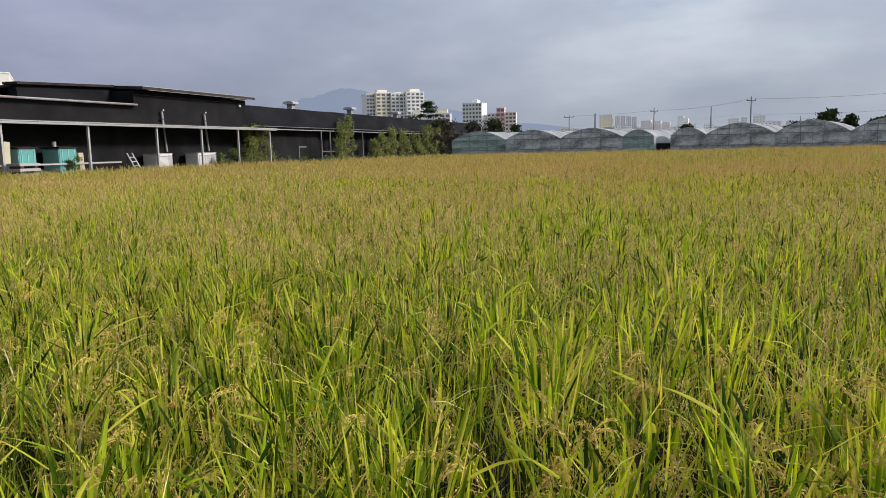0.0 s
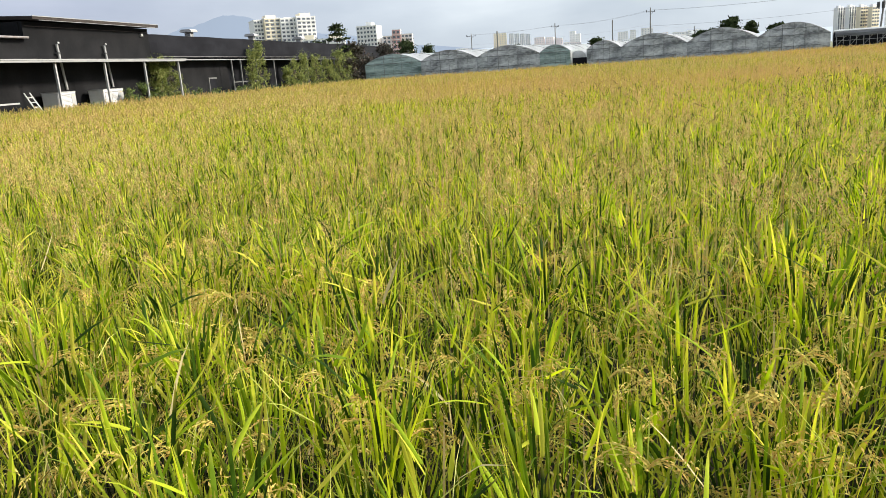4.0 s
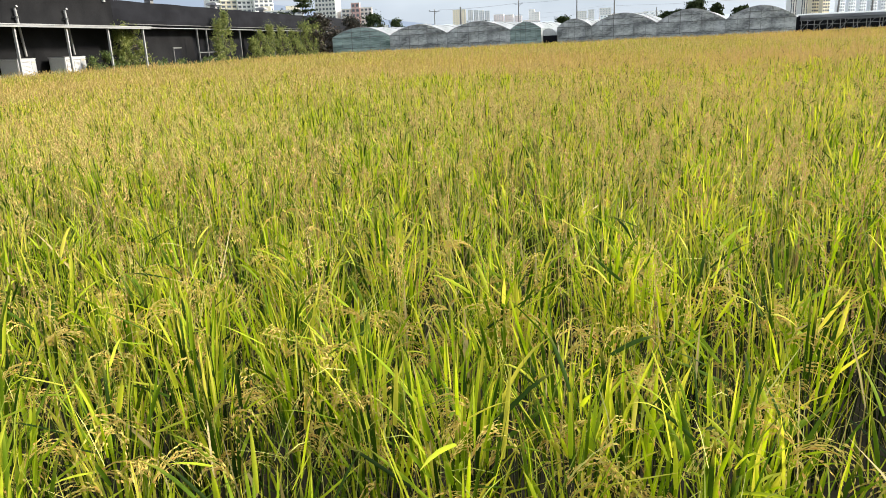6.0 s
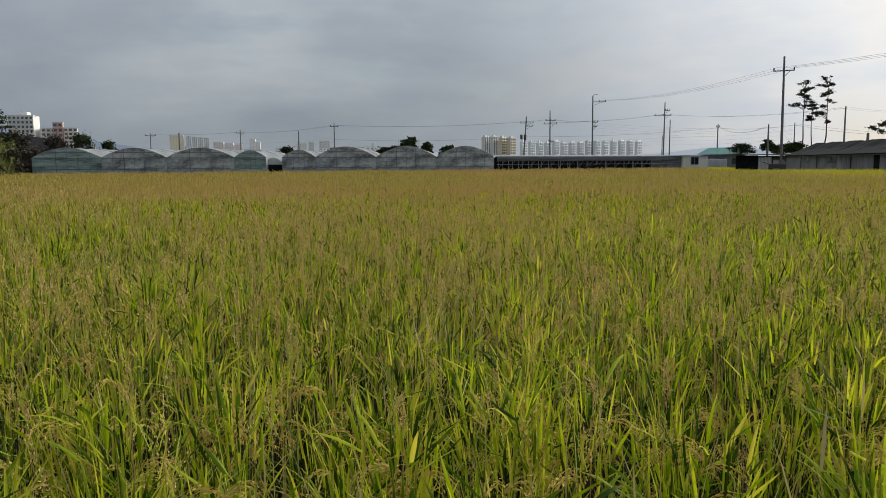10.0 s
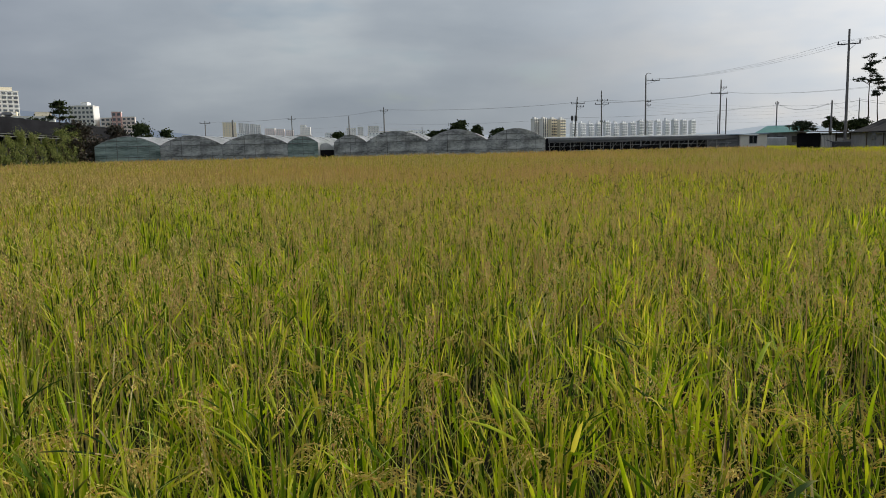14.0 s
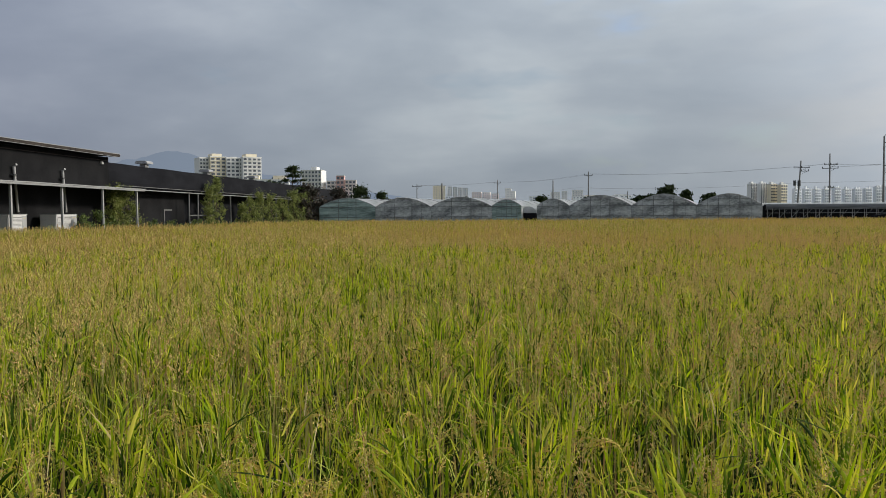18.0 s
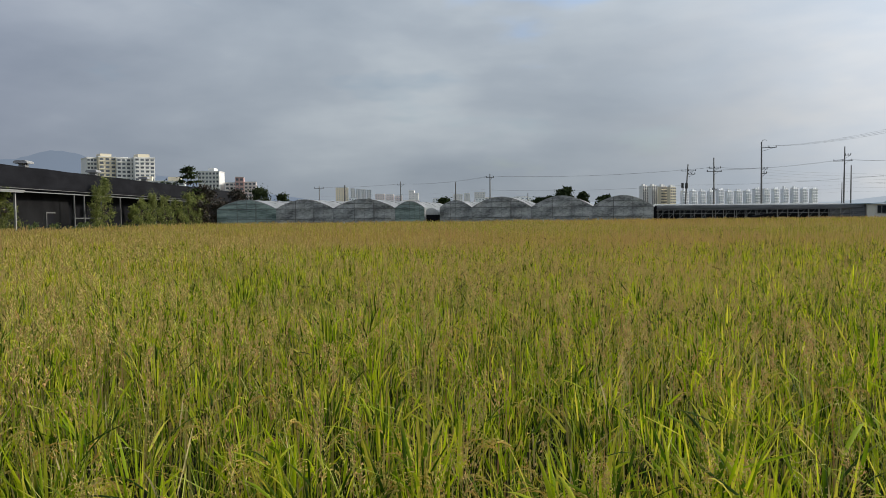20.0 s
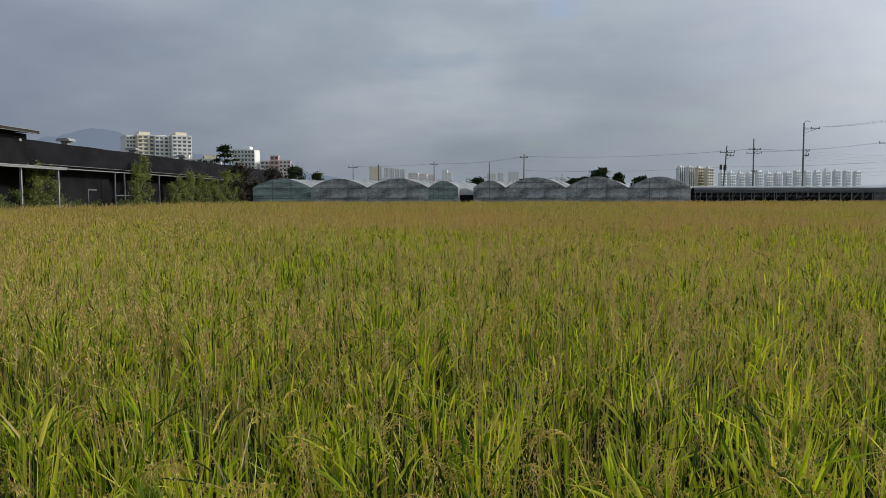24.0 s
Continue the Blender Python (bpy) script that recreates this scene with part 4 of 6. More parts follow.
def build_teal_box(y, wide, vent):
    b = thing("teal_cabinet", site(-0.75, y), "teal sheet-metal cabinet with a dark lid", "cabinet", "teal cabinets under the awning")
    h, w = Zl(2.08), wide / 2
    part("body", Geo().box(-0.55, 0.55, -w, w, 0.06, h, 0.02), M_TEAL, b)
    part("side_panel", Geo().box(-0.52, 0.52, -w - 0.02, -w - 0.002, 0.1, h - 0.06), M_TEALPALE, b, "faded teal side")
    part("lid", Geo().prism([(-0.62, h), (-0.62, h + 0.05), (0, h + 0.11), (0.62, h + 0.05), (0.62, h)], -w - 0.06, w + 0.06), M_ROOF, b, "dark metal lid")
    for k in range(3):
        part("rib", Geo().box(0.55, 0.575, w * (-0.75 + k * 0.72), w * (-0.75 + k * 0.72) + 0.04, 0.1, h - 0.05), M_TEALPALE, b)
    if vent:
        part("vent_stub", Geo().tube([(0.1, -w + 0.15, h + 0.08), (0.1, -w + 0.15, h + 0.34)], 0.10, 10), M_GALV, b, "grey metal vent stub")
    for q in (-w + 0.05, w - 0.2):
        part("foot", Geo().box(-0.5, 0.5, q, q + 0.15, 0, 0.06), M_IRON, b)


build_teal_box(-16.43, 0.93, False)
build_teal_box(-14.08, 1.06, True)
for y, x0, x1, top, lean in ((-13.2, -0.5, 0.0, 1.85, 3), (-17.65, -0.5, 0.1, 2.40, -3)):
    p = thing("board", site(-0.2, y) @ pose(0, 0, 0, lean, 0, 0), "cream board leaning beside a teal cabinet", "board")
    part("panel", Geo().box(x0, x1, -0.16, 0.16, 0, Zl(top), 0.015), M_CREAM, p)
p = thing("pallet_stack", site(0.55, -17.35), "low stack of white boards on the ground", "pallets")
for k in range(5):
    part("board", Geo().box(-0.4, 0.4, -0.55, 0.55, k * 0.235, k * 0.235 + 0.12), M_WHITE, p)
    if k < 4:
        for q in (-0.45, 0.3):
            part("spacer", Geo().box(-0.35, 0.35, q, q + 0.15, k * 0.235 + 0.12, (k + 1) * 0.235), M_BARK, p)


def build_ladder():
    s = thing("step_ladder", site(-0.6, -9.1), "small white ladder leaning beside the outdoor unit", "ladder")
    top = Zl(1.80)
    for y in (0.10, 0.55):
        part("rail", Geo().tube([(0.25, y, 0), (-0.1, y - 0.62 + 0.06 * (y < 0.3), top)], 0.032, 6), M_AC, s)
    for k in range(1, 6):
        q = k / 6
        part("step", Geo().box(0.21 - 0.35 * q, 0.29 - 0.35 * q, 0.10 - 0.58 * q, 0.55 - 0.62 * q, q * top - 0.02, q * top + 0.02), M_AC, s)


build_ladder()


def build_roof_vent(x, y, s=1.0):
    v = thing("roof_vent", site(x, y, 6.12), "pale boxy ventilator cowl on the shed roof", "roof vent", "ventilators on the shed roof")
    part("neck", Geo().box(-0.55 * s, 0.55 * s, -0.55 * s, 0.55 * s, 0, 0.72), M_GALV, v)
    part("cowl", Geo().prism([(-1.15 * s, 0.70), (-1.15 * s, 0.86), (-0.8 * s, 0.98), (0.8 * s, 0.98), (1.15 * s, 0.86), (1.15 * s, 0.70)], -1.15 * s, 1.15 * s), M_WHITE, v)
    part("louvre", Geo().box(-0.58 * s, 0.58 * s, -0.58 * s, 0.58 * s, 0.40, 0.45).box(-0.58 * s, 0.58 * s, -0.58 * s, 0.58 * s, 0.54, 0.59), M_GRILLE, v)


for x, y in ((-13, 28.7), (-13, 43.0), (-13, 57.8)):
    build_roof_vent(x, y, 0.55)

b = thing("cream_building", pose(-55.2, 56.7, LAND, 0, 0, 41), "cream rendered building behind the warehouse", "building")
part("wall", Geo().box(-4, 2.9, -4, 4, 0, 9.0), M_CABIN, b)
part("parapet", Geo().box(-4.05, 2.95, -4.05, 4.05, 9.0, 9.12), M_APT, b)
part("chimney", Geo().box(0.2, 0.7, -3.6, -3.1, 9.12, 10.9), M_CABIN, b)
part("pipe", Geo().tube([(2.0, -4.1, 5.0), (2.0, -4.1, 9.7)], 0.1, 8), M_WHITE, b, "white drain pipe")
part("lean_to_roof", Geo().prism([(-4.0, 5.2), (-4.0, 7.3), (2.9, 7.0), (4.3, 5.9), (4.3, 5.2)], -6.5, -4.15), M_WHITE, b, "white sloping lean-to roof")
for k in range(2):
    part("window", Geo().box(-2 + k * 2.6, -1.2 + k * 2.6, -4.06, -4.0, 7.5, 8.2), M_APTWIN, b)

# ---- greenhouses ----
GH_Y = 81.5


SKEW = math.tan(radians(21))          # the houses run off at an angle to their front


def build_greenhouse(x0, x1, ridge, eave, y0, length, film, label, seed):
    g = thing("greenhouse", pose((x0 + x1) / 2, y0, LAND), label, "greenhouse", "arched greenhouses across the field")
    rnd = random.Random(seed)
    h, e, r = (x1 - x0) / 2, eave - LAND, ridge - LAND
    arch = [(-h, 0.0), (-h, e)] + [(-h + 2 * h * k / 14, e + (r - e) * (1 - abs(1 - k / 7) ** 1.8)) for k in range(1, 14)] + [(h, e), (h, 0.0)]
    n = len(arch)
    # film over the hoops, with slight sag between them
    v, f, rows = [], [], 10
    for k in range(rows + 1):
        d, s = k * length / rows, 0.98 if k % 2 else 1.0
        v += [(x + SKEW * d, d, z * (s if z > e else 1)) for x, z in arch]
    for k in range(rows):
        f += [(k * n + j, k * n + j + 1, (k + 1) * n + j + 1, (k + 1) * n + j) for j in range(n - 1)]
    part("cover", Geo().add(v, f), M_FILMTOP, g, "whitish plastic film over hoops")
    # slack end film in strips, each with its own dust
    cols = 14
    for k in range(cols // 2):
        lo, hi = 1 + 2 * k, 3 + 2 * k
        pts = [(x * 0.995, z * 0.995) for x, z in arch[lo:hi + 1]]
        out = [(pts[0][0], 0.0)] + pts + [(pts[-1][0], 0.0)]
        part("end_film", Geo().prism(out, -0.012 + rnd.uniform(-0.02, 0.02), 0.012), film, g, "dusty translucent film end wall" if k == 0 else "")
    part("end_wall", Geo().prism([(x * 0.995 + SKEW * length, z * 0.995) for x, z in arch], length - 0.012, length + 0.01), film, g, "dusty translucent film end wall")
    rim = [(x, -0.05, z) for x, z in arch]
    part("end_hoop", Geo().tube(rim, 0.026, 5), M_GALV, g, "pale end hoop")
    for q in ((0.0,) if h < 2.5 else (-0.32, 0.3)):
        top = e + (r - e) * (1 - abs(q) ** 1.8)
        part("upright", Geo().tube([(q * h, -0.055, 0), (q * h, -0.055, top - 0.03)], 0.02, 5), M_PIPE, g)
    for z, reach in ((e * 0.46, 1.0), (e - 0.05, 1.0), (e + (r - e) * 0.52, 0.58)):
        part("crossbar", Geo().tube([(-h * reach, -0.06, z), (h * reach, -0.06, z)], 0.028, 5), M_PIPE, g)
    for k in range(1, 6):
        q = -1 + k / 3
        part("tie_wire", Geo().tube([(q * h, -0.045, 0.1), (q * h, -0.045, e + (r - e) * (1 - abs(q) ** 1.8) - 0.05)], 0.012, 4), M_PIPE, g)
    part("base_sheet", Geo().box(-h, h, -0.09, -0.075, 0.0, 0.6 + rnd.uniform(-0.15, 0.3)), film, g, "pale skirt of film along the foot")
    for side in (-1, 1):
        part("corner_sheet", Geo().box(min(side * h, side * (h - 0.42)), max(side * h, side * (h - 0.42)), -0.11, -0.10, 0, e - rnd.uniform(0.05, 0.3)), film, g, "doubled corner strip of film")
    part("ridge_bar", Geo().tube([(0, 0, r - 0.06), (SKEW * length, length, r - 0.06)], 0.03, 5), M_GALV, g)
    for k in range(1, 4):
        d = k * length / 4
        part("hoop", Geo().tube([(x * 0.985 + SKEW * d, d, z * 0.985) for x, z in arch], 0.03, 4, False), M_PIPE, g)
    # staging and crops inside, seen dimly through the film; dark colour carries the shade
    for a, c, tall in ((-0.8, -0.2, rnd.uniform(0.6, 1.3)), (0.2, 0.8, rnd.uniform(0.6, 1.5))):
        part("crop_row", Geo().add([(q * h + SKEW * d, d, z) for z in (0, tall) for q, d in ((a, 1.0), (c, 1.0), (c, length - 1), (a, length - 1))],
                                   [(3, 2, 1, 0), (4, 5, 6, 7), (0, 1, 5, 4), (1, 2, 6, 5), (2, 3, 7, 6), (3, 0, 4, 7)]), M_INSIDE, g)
    return g


for x0, x1, ridge, film, label in ((-14.95, -8.75, 3.47, M_FILMGREEN, "arched greenhouse of dusty green-tinted film"),
                                   (-8.71, -2.62, 3.47, M_FILM, "arched greenhouse of dusty grey film"),
                                   (-2.58, 4.12, 3.50, M_FILM, "arched greenhouse of dusty grey film"),
                                   (4.16, 7.40, 3.22, M_FILMGREEN, "narrow arched greenhouse of dusty film"),
                                   (9.14, 12.68, 3.28, M_FILM, "narrow arched greenhouse of dusty film"),
                                   (12.72, 19.50, 3.64, M_FILM, "arched greenhouse of stained grey film"),
                                   (19.54, 26.62, 3.72, M_FILM, "arched greenhouse with patched grey film"),
                                   (26.66, 33.85, 3.74, M_FILM, "arched greenhouse of stained grey film")):
    build_greenhouse(x0, x1, ridge, 2.5, GH_Y, 11.0, film, label, int(x0 * 7) + 200)
w = thing("white_tunnel", pose(8.27, 82.2, LAND), "white film tunnel between the greenhouses", "greenhouse")
n = 9
rib = [(-0.84 * math.cos(math.pi * k / (n - 1)), 1.35 + 0.75 * math.sin(math.pi * k / (n - 1))) for k in range(n)]
part("cover", Geo().add([(x + SKEW * d, d, z) for d in (0, 10) for x, z in rib], [(k, k + 1, n + k + 1, n + k) for k in range(n - 1)] + [tuple(range(n))[::-1]]), M_FILMTOP, w)
# Solid black box stands for the shade inside the open tunnel.
part("dark_side", Geo().add([(x + SKEW * d, d, z) for z in (0, 1.35) for x, d in ((-0.8, 0.05), (0.8, 0.05), (0.8, 10), (-0.8, 10))],
                            [(3, 2, 1, 0), (4, 5, 6, 7), (0, 1, 5, 4), (1, 2, 6, 5), (2, 3, 7, 6), (3, 0, 4, 7)]), M_NET, w, "black box for the shade in the open front and sides")

# ---- shade-net shed and the cabin ----


def build_net_shed():
    s = thing("shade_net_shed", pose(34.4, 84.0, LAND, 0, 0, 0), "long low growing shed under grey shade net", "shed")
    L = 27.4
    part("roof", Geo().prism([(0.9, Zl(2.52)), (0.9, Zl(2.58)), (L, Zl(2.55)), (L, Zl(2.48))], 0.0, 0.3).add(
        [(0.9 + SKEW * 0.3, 0.3, Zl(2.58)), (L, 0.3, Zl(2.55)), (L + SKEW * 9, 9, Zl(2.80)), (0.9 + SKEW * 9, 9, Zl(2.82)), (0.9 + SKEW * 20, 20, Zl(2.6)), (L + SKEW * 20, 20, Zl(2.6))],
        [(0, 1, 2, 3), (3, 2, 5, 4)]), M_FILMTOP, s, "pale film roof")
    n = 26
    v, f = [], []
    for k in range(n + 1):
        x = 0.9 + k * (L - 0.9) / n
        d = 0.05 * math.sin(k * 1.7) + 0.03 * math.sin(k * 0.6)
        v += [(x, -0.05, Zl(2.5)), (x, -0.09 + d * 0.3, Zl(2.25)), (x, -0.06, Zl(1.98) + d)]
    for k in range(n):
        f += [(3 * k, 3 * k + 1, 3 * k + 4, 3 * k + 3), (3 * k + 1, 3 * k + 2, 3 * k + 5, 3 * k + 4)]
    net = part("shade_curtain", Geo().add(v, f), M_SHADE, s, "rolled grey shade curtain")
    net.modifiers.new("thickness", 'SOLIDIFY').thickness = 0.03
    for k in range(20):
        x = 1.1 + k * (L - 1.4) / 19
        part("post", Geo().tube([(x, 0.05, 0), (x, 0.05, Zl(2.5))], 0.032, 6), M_GALV, s)
        part("brace", Geo().tube([(x, 0.06, Zl(1.0)), (x + 0.9, 0.06, Zl(1.98))], 0.02, 5), M_GALV, s)
        part("inner_post", Geo().tube([(x + 0.6, 3.2, 0), (x + 0.6, 3.2, Zl(2.5))], 0.03, 5), M_GALV, s)
    for z in (Zl(1.55), Zl(1.98)):
        part("rail", Geo().tube([(0.9, 0.03, z), (L, 0.03, z)], 0.022, 5), M_GALV, s)
    part("back_wall", Geo().box(0.9 + SKEW * 20, L + SKEW * 20, 19.8, 19.98, 0, Zl(2.58)), M_NET, s)
    part("inner_curtain", Geo().box(0.9 + SKEW * 6, L, 6.0, 6.1, 0, Zl(2.6)), M_NET, s)
    for k in range(9):
        x = 1.8 + k * 2.8
        part("growing_bench", Geo().box(x, x + 2.2, 1.2, 2.6, 0.55, 0.63).box(x + 0.1, x + 0.18, 1.3, 1.38, 0, 0.55).box(x + 2.0, x + 2.08, 1.3, 1.38, 0, 0.55), M_GALV if k % 3 else M_BARK, s)
    c = thing("tarp_stack", pose(48.5, 83.6, LAND), "dark tarpaulin heap and crates beside the shed", "crates")
    part("heap", Geo().prism([(-1.6, 0), (-1.2, 0.9), (0.3, 1.15), (1.3, 0.8), (1.8, 0)], -0.6, 0.5), M_NET, c)
    part("crate", Geo().box(1.9, 2.6, -0.4, 0.3, 0, 0.7, 0.02), M_CREAM, c)
    part("crate", Geo().box(2.7, 3.3, -0.3, 0.3, 0, 0.55, 0.02), M_BARK, c)

    h = thing("cabin", pose(62.0, 83.6, LAND, 0, 0, -6), "small cream panel cabin with a blue-grey roof", "cabin")
    part("wall", Geo().box(0, 3.75, 0, 3.2, 0, Zl(2.52)), M_CABIN, h)
    part("roof", Geo().prism([(-0.3, Zl(2.53)), (-0.3, Zl(2.63)), (3.95, Zl(2.75)), (3.95, Zl(2.62))], -0.25, 3.4), M_BLUEROOF, h)
    part("annex", Geo().box(-3.0, -0.02, 0.3, 3.0, 0, Zl(2.5)), M_SHADE, h, "dark grey sheeted annex")
    part("annex_roof", Geo().box(-3.1, -0.3, 0.1, 3.2, Zl(2.5), Zl(2.6)), M_BLUEROOF, h)
    win = part("window", Geo().box(1.25, 2.3, -0.02, 0.0, Zl(1.42), Zl(2.35)), M_GLASS, h)
    part("frame", Geo().box(1.18, 2.37, -0.05, -0.021, Zl(2.35), Zl(2.42)).box(1.18, 2.37, -0.05, -0.021, Zl(1.35), Zl(1.42)).box(
        1.18, 1.25, -0.05, -0.021, Zl(1.42), Zl(2.35)).box(2.3, 2.37, -0.05, -0.021, Zl(1.42), Zl(2.35)).box(1.74, 1.81, -0.045, -0.021, Zl(1.42), Zl(2.35)), M_WHITE, win, "white window frame")
    for k in range(5):
        part("panel_seam", Geo().box(0.72 + k * 0.74, 0.74 + k * 0.74, -0.008, 0.0, 0.1, Zl(1.3)), M_GALV, h)


build_net_shed()

# ---- the dark barn and its yard ----


def build_barn():
    turn = math.degrees(math.atan2(0.931, 0.364))
    b = thing("dark_barn", pose(71.9, 59.8, LAND, 0, 0, turn), "old barn with grey cladding and a black tarped roof", "barn")
    L, D = 27.5, 7.4                                    # x along the front, -y back from it
    e, r = Zl(2.72), Zl(4.35)
    dark, glazed = {3}, {11, 12, 17}
    for k in range(22):
        x0 = k * L / 22
        part("cladding_panel", Geo().box(x0 + 0.035, x0 + L / 22 - 0.035, 0.0 - 0.02 * (k % 2), 0.06, 0, e - 0.12 * (k in dark)), M_NET2 if k in dark else M_BARNWALL, b)
        if k in glazed:
            part("window", Geo().box(x0 + 0.1, x0 + L / 22 - 0.1, 0.061, 0.09, e * 0.48, e - 0.25), M_GLASS, b)
    part("back_wall", Geo().box(0, L, -D, -D + 0.1, 0, e), M_BARNWALL, b)
    part("gable_end", Geo().add([(-0.02, 0.05, 0), (-0.02, -D, 0), (-0.02, -D, e), (-0.02, -D / 2, r), (-0.02, 0.05, e), (0.1, 0.05, 0), (0.1, -D, 0), (0.1, -D, e), (0.1, -D / 2, r), (0.1, 0.05, e)],
                               [(0, 1, 2, 3, 4), (9, 8, 7, 6, 5), (0, 5, 6, 1), (1, 6, 7, 2), (2, 7, 8, 3), (3, 8, 9, 4), (4, 9, 5, 0)]), M_TARP, b, "black sheeted gable end")
    part("gable_end", Geo().box(L - 0.1, L, -D, 0, 0, e), M_BARNWALL, b)
    # roof of sagging tarpaulin
    v, f, n = [], [], 30
    for k in range(n + 1):
        x = -0.5 + k * (L + 1.0) / n
        s = 0.07 * math.sin(k * 1.1) + 0.05 * math.sin(k * 2.3)
        for y, z in ((0.75, e - 0.12), (0.0, e + 0.14), (-D / 4, (e + r) / 2 - 0.05 + s), (-D / 2, r + s * 0.6), (-3 * D / 4, (e + r) / 2), (-D - 0.6, e - 0.1)):
            v.append((x, y, z + (0.05 * s)))
    for k in range(n):
        f += [(6 * k + j, 6 * k + j + 1, 6 * k + j + 7, 6 * k + j + 6) for j in range(5)]
    t = part("roof", Geo().add(v, f), M_TARP, b, "black tarpaulin roof")
    t.modifiers.new("thickness", 'SOLIDIFY').thickness = 0.12
    part("eave_beam", Geo().box(-0.4, L + 0.4, 0.55, 0.65, e - 0.34, e - 0.10), M_DULL, b, "dull grey fascia board")
    for k in range(4):
        part("post", Geo().box(0.2 + k * 8.9, 0.30 + k * 8.9, 0.52, 0.64, 0, e - 0.3), M_BARK, b)
    part("tarp_edge", Geo().prism([(-1.3, 0), (-0.4, 0), (-0.1, Zl(3.9)), (-0.7, Zl(2.9))], -6.2, -0.9), M_TARP, b, "black sheet draped down the gable")

    g = thing("green_shed", pose(76.7, 55.2, LAND, 0, 0, 60), "small green sheet-metal hut with a pale door", "hut")
    part("wall", Geo().box(-0.6, 0.6, -0.6, 0.6, 0, Zl(2.62)), M_HUT, g)
    part("roof", Geo().prism([(-0.9, Zl(2.62)), (-0.9, Zl(2.70)), (0.9, Zl(2.8)), (0.9, Zl(2.68))], -0.85, 0.85), M_BLUEROOF, g)
    part("door", Geo().box(-0.5, -0.15, 0.6, 0.63, 0.05, Zl(2.4)), M_CABIN, g, "pale door")
    part("door", Geo().box(-0.64, -0.6, -0.45, -0.1, 0.05, Zl(2.4)), M_CABIN, g, "pale door")

    s = thing("lean_to", pose(61.7, 73.0, LAND, 0, 0, -42), "open tin lean-to with dark sheet sides", "shed")
    part("dark_side", Geo().box(0, 2.4, 0, 3, 0, Zl(2.45)), M_NET2, s)
    part("roof", Geo().prism([(-0.3, Zl(2.62)), (-0.3, Zl(2.68)), (7.4, Zl(2.50)), (7.4, Zl(2.42))], -0.6, 3.4), M_RUST, s, "rusty tin roof")
    part("back_wall", Geo().box(2.4, 7.0, 2.9, 3.0, 0, Zl(2.4)), M_BARNWALL, s)
    for x in (2.6, 4.0, 5.4, 7.0):
        part("post", Geo().box(x, x + 0.1, 0, 0.1, 0, Zl(2.42)), M_BARK, s)
    part("panel", Geo().box(2.5, 3.9, -0.12, -0.08, 0.0, 1.85), M_CABIN, s, "pale corrugated panel")
    part("panel", Geo().box(4.1, 5.3, 0.1, 0.14, 0.1, 1.5), M_CABIN, s, "pale corrugated panel")
    part("panel", Geo().box(5.5, 6.9, -0.12, -0.08, 0.0, 1.8), M_BARNWALL, s, "grey corrugated panel")
    for k in range(9):
        part("rib", Geo().box(2.55 + 0.15 * k, 2.58 + 0.15 * k, -0.14, -0.122, 0.02, 1.83), M_BARNWALL, s)

    t = thing("power_tiller", pose(64.4, 69.2, LAND, 0, 0, -30), "small dark farm tiller parked by the lean-to", "farm machine")
    part("body", Geo().box(-0.9, 0.9, -0.35, 0.35, 0.45, 1.1, 0.08), M_IRON, t)
    part("hood", Geo().prism([(0.2, 1.1), (0.25, 1.35), (0.85, 1.3), (0.95, 1.1)], -0.3, 0.3), M_RUST, t)
    for y in (-0.45, 0.45):
        wheel = part("wheel", Geo().tube([(-0.4, y - 0.12, 0.42), (-0.4, y + 0.12, 0.42)], 0.42, 14), M_IRON, t)
        part("hub", Geo().tube([(-0.4, y - 0.14, 0.42), (-0.4, y + 0.14, 0.42)], 0.14, 10), M_RUST, wheel)
    part("handlebar", Geo().tube([(-0.8, 0.25, 1.0), (-1.6, 0.3, 1.3)], 0.025, 6).tube([(-0.8, -0.25, 1.0), (-1.6, -0.3, 1.3)], 0.025, 6), M_IRON, t)

    # the long white-topped greenhouse to the right of the barn
    w = thing("film_tunnel", pose(81.2, 60.0, LAND, 0, 0, -85), "long low greenhouse with white film top and dark sides", "greenhouse")
    L2 = 46
    arch = [(-3.4, Zl(2.45))] + [(-3.4 * math.cos(math.pi * k / 10), Zl(2.45) + 0.95 * math.sin(math.pi * k / 10)) for k in range(1, 10)] + [(3.4, Zl(2.45))]
    g2 = Geo()
    v = [(q * L2 / 20, yy, zz + (0.03 if q % 2 else 0)) for q in range(21) for yy, zz in arch]
    f = [(q * 11 + j, q * 11 + j + 1, (q + 1) * 11 + j + 1, (q + 1) * 11 + j) for q in range(20) for j in range(10)]
    part("cover", g2.add(v, f), M_TUNNEL, w, "white film top")
    part("side_net", Geo().box(0, L2, -3.42, -3.36, 0, Zl(2.45)).box(0, L2, 3.36, 3.42, 0, Zl(2.45)), M_NET2, w, "dark net side")
    part("end_wall", Geo().box(-0.05, 0.05, -3.36, 3.36, 0, Zl(2.45)), M_NET2, w)
    for q in range(16):
        part("post", Geo().tube([(q * 3, -3.46, 0), (q * 3, -3.46, Zl(2.5))], 0.04, 5), M_GALV, w)

    h = thing("teal_roof_house", pose(98, 128, LAND, 0, 0, -38), "far white-walled house under a teal roof", "house")
    part("wall", Geo().box(1.0, 9.5, 0, 8, 0, Zl(3.3)), M_BARNWALL, h)
